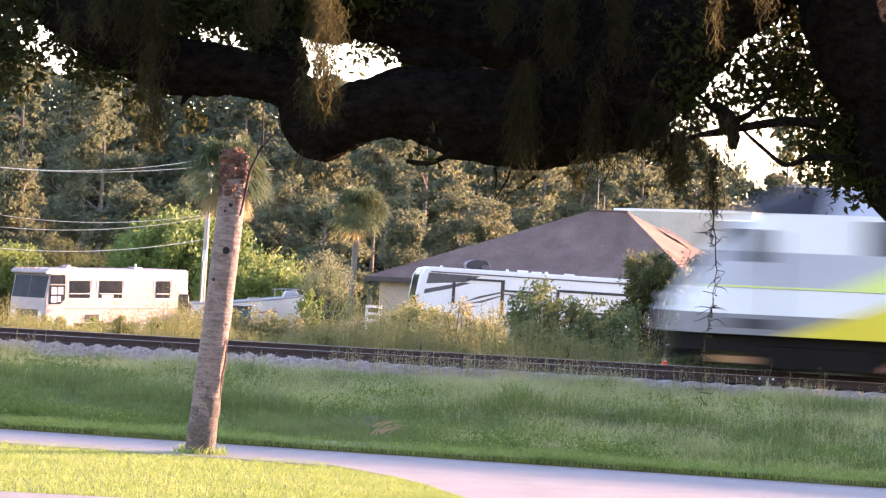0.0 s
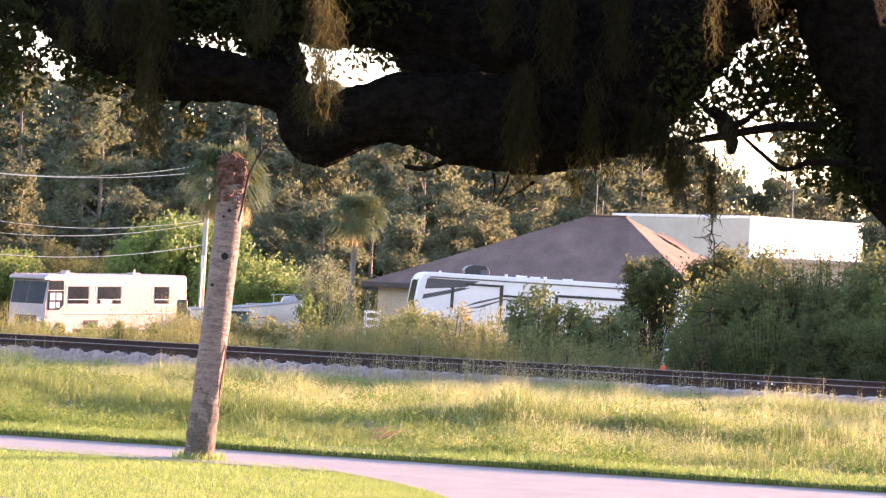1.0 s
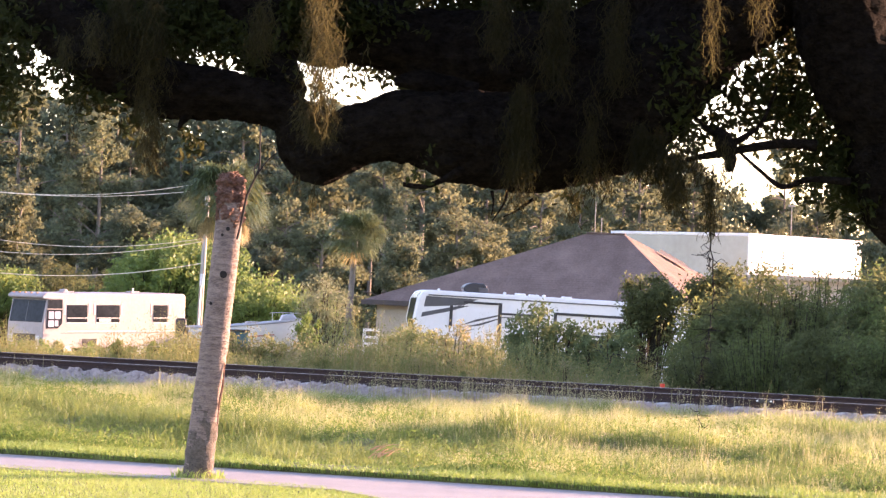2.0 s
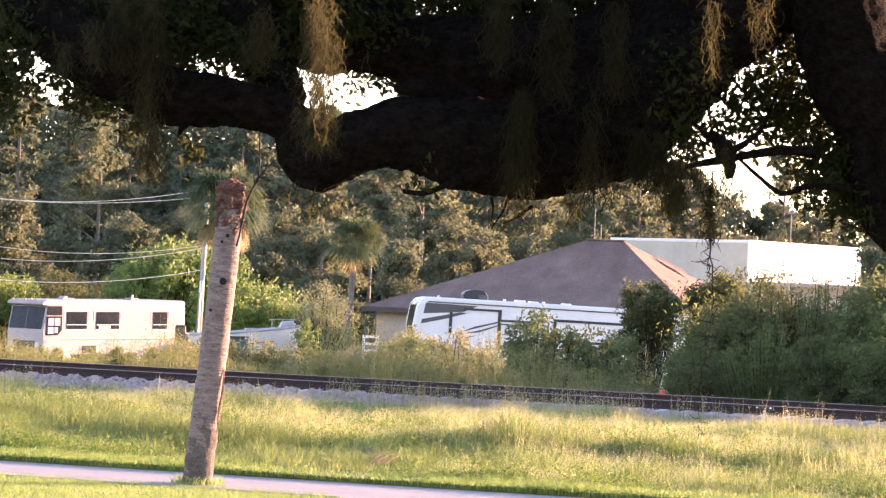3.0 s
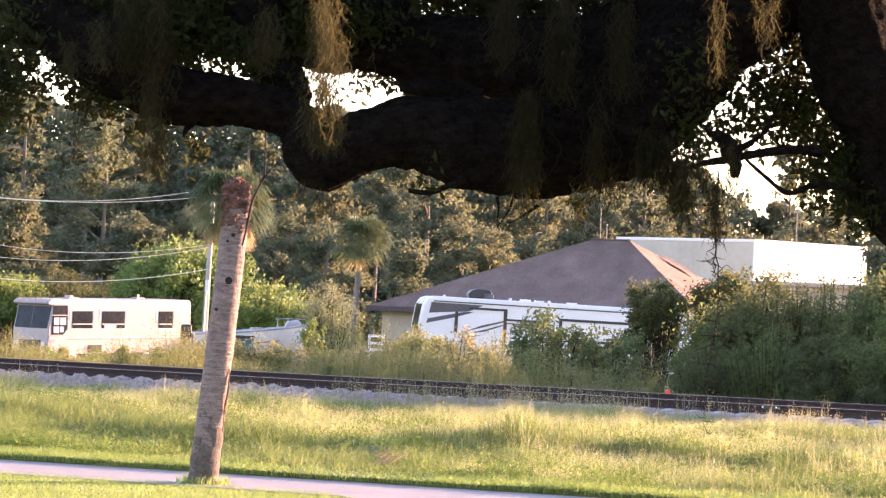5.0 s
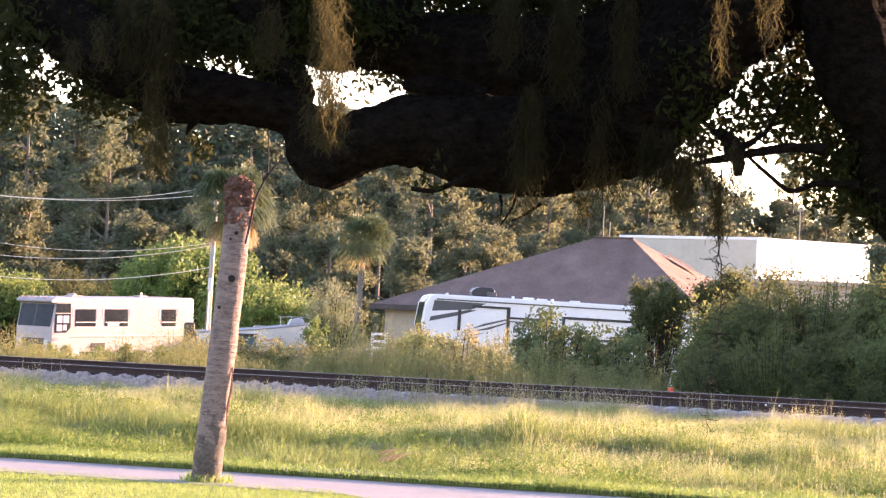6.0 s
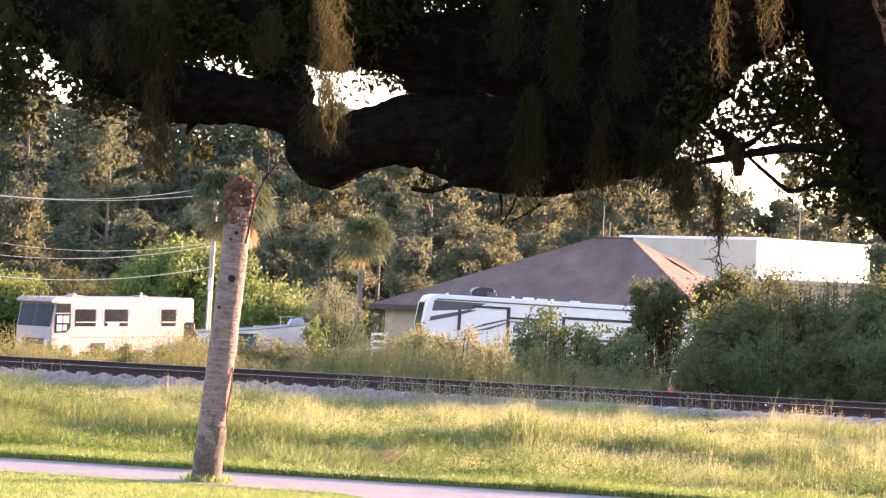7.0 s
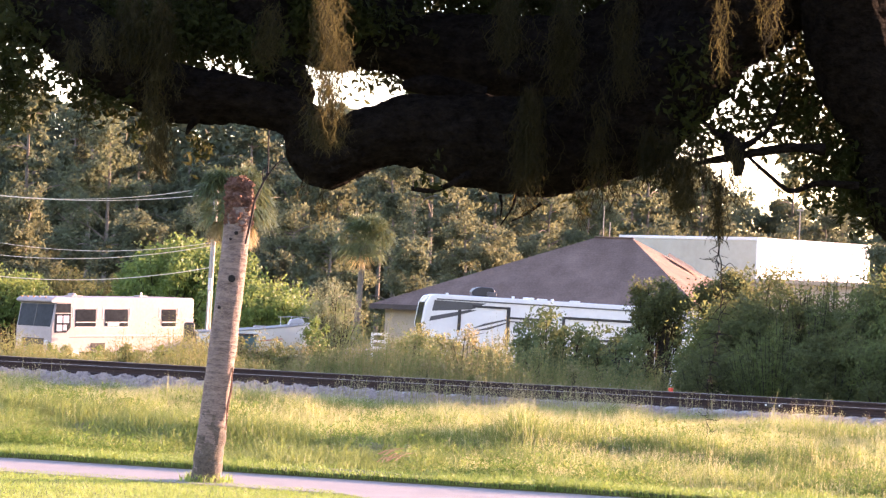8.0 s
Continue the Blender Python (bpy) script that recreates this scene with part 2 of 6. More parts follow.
M["bright_shrub"] = leafy("bright shrub leaves", [(0.055, 0.112, 0.024), (0.092, 0.16, 0.034), (0.135, 0.20, 0.046)], 0.38)
M["tree"] = leafy("far tree leaves", [(0.058, 0.078, 0.058), (0.080, 0.103, 0.069), (0.104, 0.132, 0.078)], 0.35, spec=0.03)
M["tree_dry"] = leafy("dry far tree leaves", [(0.077, 0.090, 0.061), (0.103, 0.117, 0.072), (0.132, 0.147, 0.083)], 0.35, spec=0.03)
# oak leaves and moss near black: the crown's shade is put into them
M["oak_leaf"] = leafy("shade-dark oak leaves", [(0.010, 0.018, 0.007), (0.017, 0.028, 0.009), (0.027, 0.042, 0.013)], 0.2, spec=0.06)
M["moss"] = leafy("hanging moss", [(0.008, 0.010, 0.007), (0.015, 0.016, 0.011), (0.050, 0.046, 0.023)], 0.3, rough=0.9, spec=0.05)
M["frond"] = leafy("palm frond", [(0.036, 0.066, 0.032), (0.055, 0.09, 0.04), (0.08, 0.118, 0.048)], 0.3)
M["dry_frond"] = leafy("dry palm frond", [(0.22, 0.16, 0.07), (0.32, 0.24, 0.11), (0.40, 0.31, 0.15)], 0.35)
# near-black bark, with the shade under the crown in its colour
M["bark"] = surface("shade-dark oak bark", (0.003, 0.0026, 0.0022), (0.036, 0.031, 0.028), 7.0, 1.0, relief=1.0, stretch=(1.3, 1.6, 2.0), fine=3.2, distance=0.12, spec=0.02)
M["stem"] = surface("shrub stem bark", (0.02, 0.017, 0.013), (0.055, 0.045, 0.034), 6.0, 0.95, relief=0.3, spec=0.1)
M["trunk"] = surface("far trunk bark", (0.09, 0.075, 0.06), (0.21, 0.175, 0.145), 4.0, 0.9, relief=0.4)
M["white_body"] = surface("white painted shell", (0.585, 0.58, 0.575), (0.67, 0.662, 0.655), 0.9, 0.35, relief=0.0)
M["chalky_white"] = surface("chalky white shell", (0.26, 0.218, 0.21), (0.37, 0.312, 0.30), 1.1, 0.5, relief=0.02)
M["shrub_light"] = leafy("thicket leaves", [(0.044, 0.066, 0.025), (0.066, 0.098, 0.034), (0.095, 0.140, 0.044)], 0.5, spec=0.06)
M["fennel"] = leafy("browning tall weeds", [(0.095, 0.125, 0.042), (0.152, 0.166, 0.068), (0.235, 0.20, 0.112), (0.33, 0.26, 0.165)], 0.32, spec=0.08)
M["goldenrod"] = leafy("yellowing tall weeds", [(0.097, 0.138, 0.045), (0.158, 0.190, 0.072), (0.235, 0.225, 0.10), (0.325, 0.28, 0.15)], 0.38, spec=0.08)
M["airy"] = leafy("grey-green airy leaves", [(0.09, 0.118, 0.068), (0.13, 0.158, 0.092), (0.17, 0.19, 0.115)], 0.3, spec=0.1)
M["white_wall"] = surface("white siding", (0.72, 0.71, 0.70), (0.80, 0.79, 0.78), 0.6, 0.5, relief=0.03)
# darker copy of the white siding, with the unlit face's shade in it
M["shaded_wall"] = surface("siding coloured grey-green for shade", (0.33, 0.31, 0.25), (0.43, 0.41, 0.34), 0.5, 0.7, relief=0.05, fine=6)
M["tan_wall"] = surface("tan stucco", (0.33, 0.265, 0.20), (0.45, 0.37, 0.285), 1.2, 0.9, spec=0.08)
M["shingle"] = surface("brown roof shingle", (0.098, 0.068, 0.059), (0.22, 0.153, 0.13), 0.7, 1.0, relief=0.3, fine=14, spec=0.05)
M["fascia"] = surface("dark fascia", (0.05, 0.035, 0.03), (0.09, 0.065, 0.055), 2.0, 0.7)
M["dark_trim"] = surface("black trim", (0.012, 0.012, 0.014), (0.03, 0.03, 0.034), 3.0, 0.4, relief=0.0)
M["glass"] = surface("tinted window glass", (0.015, 0.017, 0.02), (0.04, 0.045, 0.05), 0.8, 0.12, relief=0.0, spec=0.06)
M["grey_paint"] = surface("grey paint", (0.30, 0.31, 0.33), (0.40, 0.41, 0.43), 0.8, 0.4, relief=0.0)
M["dark_grey"] = surface("dark grey decal", (0.045, 0.045, 0.05), (0.08, 0.08, 0.085), 2.0, 0.4, relief=0.0)
M["red_stripe"] = surface("red stripe", (0.30, 0.05, 0.04), (0.40, 0.08, 0.06), 2.0, 0.4, relief=0.0)
M["blue_stripe"] = surface("blue grey stripe", (0.28, 0.28, 0.36), (0.36, 0.36, 0.44), 2.0, 0.5, relief=0.0)
M["amber"] = surface("amber plastic", (0.42, 0.17, 0.06), (0.55, 0.25, 0.1), 6.0, 0.5, relief=0.0)
M["teal"] = surface("teal plastic", (0.015, 0.06, 0.075), (0.03, 0.10, 0.11), 2.0, 0.5, relief=0.0)
M["tyre"] = surface("tyre rubber", (0.015, 0.015, 0.015), (0.035, 0.035, 0.035), 8.0, 0.85)
M["steel"] = surface("galvanised steel", (0.40, 0.40, 0.41), (0.55, 0.55, 0.56), 5.0, 0.45, metal=0.7, relief=0.0)
M["pole_wood"] = surface("weathered pole", (0.22, 0.19, 0.16), (0.40, 0.36, 0.31), 3.0, 0.9, relief=0.4, stretch=(4, 4, 0.5))
M["wire"] = surface("cable", (0.68, 0.57, 0.46), (0.82, 0.70, 0.57), 3.0, 0.5, metal=0.0, relief=0.0)
M["orange"] = surface("orange plastic", (0.70, 0.05, 0.02), (0.82, 0.09, 0.04), 6.0, 0.5, relief=0.0)
M["palm_bark"] = surface("palm trunk bark", (0.06, 0.043, 0.036), (0.30, 0.225, 0.192), 4.5, 0.95, relief=0.8, stretch=(1.5, 1.5, 6), fine=4, distance=0.02)
M["palm_char"] = surface("ragged rotten palm top", (0.035, 0.014, 0.01), (0.34, 0.17, 0.115), 12.0, 0.95, relief=1.0, distance=0.05)
M["hole"] = surface("hollow dark wood", (0.006, 0.005, 0.004), (0.015, 0.012, 0.01), 9.0, 0.95)
M["vine"] = surface("dead vine", (0.006, 0.005, 0.004), (0.018, 0.013, 0.011), 9.0, 0.95)
M["train_white"] = surface("train white", (0.56, 0.585, 0.59), (0.66, 0.68, 0.68), 0.5, 0.3, relief=0.0)
M["train_grey"] = surface("train grey", (0.30, 0.32, 0.36), (0.40, 0.42, 0.46), 0.7, 0.3, relief=0.0)
M["train_skirt"] = surface("train dusty skirt", (0.13, 0.13, 0.14), (0.20, 0.20, 0.21), 0.9, 0.5, relief=0.0)
M["train_dark"] = surface("train dark", (0.015, 0.016, 0.02), (0.035, 0.037, 0.045), 0.9, 0.5, relief=0.0, spec=0.15)
M["train_yellow"] = surface("train yellow", (0.56, 0.44, 0.03), (0.64, 0.52, 0.05), 0.7, 0.3, relief=0.0)
M["train_lime"] = surface("train lime", (0.50, 0.60, 0.17), (0.58, 0.68, 0.24), 0.7, 0.3, relief=0.0)
M["underframe"] = surface("black underframe", (0.006, 0.006, 0.007), (0.018, 0.017, 0.017), 2.0, 0.8, spec=0.1)
M["bogie"] = surface("dusty bogie", (0.006, 0.005, 0.005), (0.02, 0.016, 0.014), 3.0, 0.9, spec=0.05)
M["bogie_tan"] = surface("rusty brown gear", (0.28, 0.13, 0.06), (0.42, 0.21, 0.10), 3.0, 0.8)
M["old_bark"] = surface("dark lichened palm foot", (0.035, 0.028, 0.022), (0.16, 0.13, 0.105), 9.0, 0.95, relief=1.0, stretch=(1, 1, 1.6), fine=4, distance=0.03)
M["straw"] = surface("dead frond", (0.22, 0.12, 0.07), (0.50, 0.32, 0.20), 6.0, 0.9)

# ---- ground, road, track ----
FAR_GROUND = -0.9
FLAT_TRACK = pose(0, 75.95, 0, 0, 0, -26.8)
# the outer rail of the bend lies higher
TRACK = FLAT_TRACK @ pose(0, -0.75, 0.5, 3.4) @ pose(0, 0.75, -0.5)
TRACK_INV = TRACK.inverted()


def track_xy(x, y):
    c, s = math.cos(radians(-26.8)), math.sin(radians(-26.8))
    dx, dy = x - 0, y - 75.95
    return dx * c + dy * s, -dx * s + dy * c


# road edges run straight; the lawn island ends in a rounded nose
ROAD_FAR = (41.5, -0.385)      # y at x = 0 and slope
ROAD_NEAR = (38.95, -0.39)


def ground_z(x, y):
    """Height of the ground: level by the road, a shallow hollow, lower land beyond the track."""
    x, y = np.asarray(x, float), np.asarray(y, float)
    tx, ty = track_xy(x, y)
    fall = np.clip((ty - 2.5) / 5.0, 0, 1)
    fall = fall * fall * (3 - 2 * fall)
    roll_ = 0.10 * np.sin(x * 0.35 + 1.0) * np.sin(y * 0.27)
    swell = np.clip((ty + 2.5) / -6.0, 0, 1) * np.clip((ty + 26) / 8.0, 0, 1)
    hummock = 0.12 * np.sin(x * 1.9 + 1.3 * np.sin(y * 0.31)) * np.sin(y * 0.83 + 1.1 * np.sin(x * 0.6)) + 0.05 * np.sin(x * 0.9 - y * 0.5 + 2.0)
    # a shallow swale between the mown strip and the rough grass, with a short bank on its far side
    bank = 54.0 + 0.9 * np.sin(x * 0.8) + 0.5 * np.sin(x * 2.1 + 1.0)
    into = np.clip((y - (ROAD_FAR[0] + ROAD_FAR[1] * x) - 3.0) / 3.0, 0, 1)
    out_ = np.clip((bank - y) / 1.5, 0, 1)
    swale = -0.26 * into * into * (3 - 2 * into) * out_ * out_ * (3 - 2 * out_)
    return FAR_GROUND * fall + (roll_ + hummock) * swell + swale


def ground_sheet():
    near_x = np.arange(-40, 40.1, 1.0)
    near_y = np.concatenate([np.arange(-20, 40, 1.0), np.arange(40, 72, 0.4), np.arange(72, 130.1, 1.0)])
    far = np.array([60, 90, 140, 220, 400, 800, 1600, 3000.0])
    xs = np.concatenate([-far[::-1], near_x, far])
    ys = np.concatenate([-far[::-1], near_y, far[2:] + 20])
    xx, yy = np.meshgrid(xs, ys, indexing="ij")
    zz = ground_z(xx, yy)
    n, m = xx.shape
    i, j = np.meshgrid(np.arange(n - 1), np.arange(m - 1), indexing="ij")
    q = np.stack([i * m + j, (i + 1) * m + j, (i + 1) * m + j + 1, i * m + j + 1], -1).reshape(-1, 4)
    s = Soup().add(np.stack([xx, yy, zz], -1).reshape(-1, 3), q)
    return part("ground", s, M["soil"], smooth=True)


ground = tagged(ground_sheet(), "grassy soil with a low strip beyond the railway", "ground", kind="structure")

def slab(outline, z0, z1, name, material, label, category):
    bm = bmesh.new()
    low = [bm.verts.new((x, y, z0)) for x, y in outline]
    top = [bm.verts.new((x, y, z1)) for x, y in outline]
    bm.faces.new(top)
    for i in range(len(top)):
        j = (i + 1) % len(top)
        bm.faces.new((low[i], low[j], top[j], top[i]))
    bmesh.ops.recalc_face_normals(bm, faces=bm.faces[:])
    return tagged(part(name, bm, material), label, category, kind="structure")


def road_far(x):
    return ROAD_FAR[0] + ROAD_FAR[1] * x


def road_near(x):
    return ROAD_NEAR[0] + ROAD_NEAR[1] * x


road_outline = [(-60, road_far(-60)), (60, road_far(60)), (60, road_far(60) - 9), (18, 24), (4, 30), (1.2, 31.6)]
nose = [(0.55, 33.2), (0.45, 34.0), (0.25, 34.9), (0.0, 36.1), (-0.4, 37.3), (-1.1, 38.85)]
road_outline += nose + [(-60, road_near(-60))]
road = slab(road_outline, -0.2, 0.03, "road", M["asphalt"], "pale worn asphalt lane beside the grass verge", "road")
drive_outline = [(-40, 44.5), (-4.4, 32.15), (-3.0, 32.0), (0.55, 33.1), (1.2, 31.5), (-3, 28), (-40, 41.0)]
driveway = slab(drive_outline, -0.2, 0.026, "driveway", M["asphalt"], "pale asphalt drive along the lawn", "road")

# dark soil lip added as the shaded front of the grass beside the asphalt
lip = Soup()
xs_ = np.arange(-30, 30.1, 0.25)
jit = np.array([noise.noise(Vector((a * 1.1, 0, 4))) for a in xs_])
rows_ = np.stack([np.stack([xs_, road_far(xs_) + dy + 0.04 * jit, np.full(len(xs_), z) + 0.02 * jit * (z > 0.05)], 1) for dy, z in ((-0.02, 0.0), (0.0, 0.095), (0.12, 0.105), (0.4, -0.02))], 1)
i_, j_ = np.meshgrid(np.arange(len(xs_) - 1), np.arange(3), indexing="ij")
lip.add(rows_.reshape(-1, 3), np.stack([i_ * 4 + j_, (i_ + 1) * 4 + j_, (i_ + 1) * 4 + j_ + 1, i_ * 4 + j_ + 1], -1).reshape(-1, 4))
tagged(part("grass_edge_shade", lip, M["soil"]), "dark soil lip for the grass edge's shade along the road", "turf edge", kind="structure")

# ballast bed
RAIL_TOP, TIE_TOP = 0.50, 0.315
TRACK_LEFT, TRACK_RIGHT = -190.0, 530.0


def ballast_bed():
    rows = [(-2.75, -0.05), (-2.45, 0.06), (-2.05, 0.13), (-1.72, 0.23), (-1.42, 0.255), (-1.05, 0.22), (-0.9, 0.19), (-0.3, 0.18), (0.3, 0.18), (0.9, 0.20), (1.42, 0.275), (1.8, 0.22), (2.4, 0.02), (3.6, -0.5), (4.6, -0.95)]
    xs = np.concatenate([np.linspace(TRACK_LEFT, -24, 60, endpoint=False), np.arange(-24, 26, 0.1), np.linspace(26, TRACK_RIGHT, 90)])
    v = []
    for x in xs:
        mound = 0.5 + 0.5 * math.cos(2 * math.pi * (x - 5.95 - 0.31) / 0.6185)
        for y, z in rows:
            lump = 0.05 * noise.noise(Vector((x * 1.3, y * 1.5, 0))) + 0.03 * noise.noise(Vector((x * 5, y * 5, 2)))
            shoulder = math.exp(-((abs(y) - 1.5) / 0.35) ** 2)
            v.append((x, y + lump, z + lump * 0.6 + float(np.interp(x, [-4, 3], [0.10, 0.03])) * mound * shoulder))
    m, n = len(rows), len(xs)
    i, j = np.meshgrid(np.arange(n - 1), np.arange(m - 1), indexing="ij")
    q = np.stack([i * m + j, (i + 1) * m + j, (i + 1) * m + j + 1, i * m + j + 1], -1).reshape(-1, 4)
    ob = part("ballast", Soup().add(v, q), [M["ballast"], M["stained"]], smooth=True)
    # the bed between the rails takes the colour that holds stain and shade
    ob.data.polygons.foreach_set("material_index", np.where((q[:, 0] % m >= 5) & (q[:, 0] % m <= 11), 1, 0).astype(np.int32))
    ob.matrix_basis = TRACK
    return tagged(ob, "grey crushed-stone ballast bed under the railway", "ballast", kind="structure")


ballast = ballast_bed()


def rock_shapes(n, size):
    """Angular stones of eight corners."""
    base = np.array([[x, y, z] for x in (-1, 1) for y in (-1, 1) for z in (-1, 1)], float)
    faces = np.array([[0, 1, 3, 2], [4, 6, 7, 5], [0, 4, 5, 1], [2, 3, 7, 6], [0, 2, 6, 4], [1, 5, 7, 3]])
    v = base[None] * rng.uniform(0.35, 1.0, (n, 8, 3)) * 0.55 * size[:, None, None]
    a = unit(rng.normal(size=(n, 4)))
    w, x, y, z = a.T
    r = np.stack([1 - 2 * (y * y + z * z), 2 * (x * y - z * w), 2 * (x * z + y * w), 2 * (x * y + z * w), 1 - 2 * (x * x + z * z), 2 * (y * z - x * w),
                  2 * (x * z - y * w), 2 * (y * z + x * w), 1 - 2 * (x * x + y * y)], -1).reshape(n, 3, 3)
    v = np.einsum("nij,nkj->nki", r, v)
    f = (np.arange(n)[:, None, None] * 8 + faces[None]).reshape(-1, 4)
    return v, f


def ballast_stones(n=14000):
    x = rng.uniform(-16, 17, n)
    y = rng.uniform(-2.6, -1.08, n)
    z = np.interp(y, [-2.75, -2.45, -2.05, -1.72, -1.42, -0.9], [-0.1, 0.03, 0.13, 0.23, 0.255, 0.22])
    z = z + np.interp(x, [-4, 3], [0.10, 0.03]) * (0.5 + 0.5 * np.cos(2 * np.pi * (x - 6.26) / 0.6185)) * np.exp(-((np.abs(y) - 1.5) / 0.35) ** 2)
    off = np.abs((x - 5.95 + 0.309) % 0.6185 - 0.309)
    ok = (off > 0.17) | (y < -1.5)
    x, y, z = x[ok], y[ok], z[ok]
    n = len(x)
    v, f = rock_shapes(n, rng.uniform(0.05, 0.12, n))
    v += np.stack([x, y, z + 0.01], -1)[:, None]
    ob = part("ballast_stones", Soup().add(v.reshape(-1, 3), f), M["stone"])
    ob.matrix_basis = TRACK
    return tagged(ob, "loose grey crushed stones on the track shoulder", "stones", kind="stuff")


ballast_stones()


def rails():
    profile = [(-0.07, 0), (0.07, 0), (0.07, 0.015), (0.012, 0.035), (0.012, 0.125), (0.036, 0.14), (0.036, 0.178), (-0.036, 0.178), (-0.036, 0.14), (-0.012, 0.125), (-0.012, 0.035), (-0.07, 0.015)]
    for y in (-0.7535, 0.7535):
        holder = thing("rail", TRACK @ pose(0, y, TIE_TOP), "rusty brown steel rail with a worn bright head", "rail", "running rails of the track")
        bm = bmesh.new()
        a = [bm.verts.new((TRACK_LEFT, p, z)) for p, z in profile]
        b = [bm.verts.new((TRACK_RIGHT, p, z)) for p, z in profile]
        for i in range(len(a)):
            j = (i + 1) % len(a)
            bm.faces.new((a[i], a[j], b[j], b[i]))
        bm.faces.new(a)
        bm.faces.new(b)
        bmesh.ops.recalc_face_normals(bm, faces=bm.faces[:])
        part("web_and_foot", bm, M["rust"], holder)
        part("head", box(TRACK_LEFT, TRACK_RIGHT, -0.03, 0.03, 0.179, 0.186), M["railhead"], holder, "worn bright running surface")


rails()

# sleepers: singles where the camera looks, the distant rest as one
sleeper_me = None
for k in range(-32, 27):
    x = 5.95 + 0.6185 * k
    bm = None
    if sleeper_me is None:
        bm = box(-0.125, 0.125, -1.40, 1.27, -0.17, 0.0, bevel=0.02, segs=1)
        first = part("sleeper", bm, M["concrete"])
        sleeper_me = first.data
        ob = first
    else:
        ob = new("sleeper", sleeper_me)
    ob.matrix_basis = TRACK @ pose(x, 0, TIE_TOP - 0.001)
    tagged(ob, "pale concrete railway sleeper bedded in ballast", "sleeper", "sleepers under the track")

far_ties = Soup()
for x in [5.95 + 0.6185 * k for k in list(range(-310, -32)) + list(range(27, 845))]:
    v = np.array([[a, b, c] for a in (x - 0.12, x + 0.12) for b in (-1.27, 1.27) for c in (TIE_TOP - 0.17, TIE_TOP - 0.004)])
    far_ties.add(v, np.array([[0, 1, 3, 2], [4, 6, 7, 5], [0, 4, 5, 1], [2, 3, 7, 6], [0, 2, 6, 4], [1, 5, 7, 3]]))
ob = part("far_sleepers", far_ties, M["concrete"])
ob.matrix_basis = TRACK
tagged(ob, "pale concrete sleepers further along the railway", "sleepers", kind="stuff")

# ---- vehicles and buildings beyond the track ----
def wheel(parent, x, y, z, r=0.38, w=0.24):
    hub = part("wheel", drum(r, w, "y", 24, at=(x, y, z), bevel=0.03), M["tyre"], parent, "black rubber tyre", smooth=False)
    part("rim", drum(r * 0.58, 0.03, "y", 20, at=(x, y - w / 2 - 0.008, z)), M["steel"], hub, "grey steel rim")
    return hub


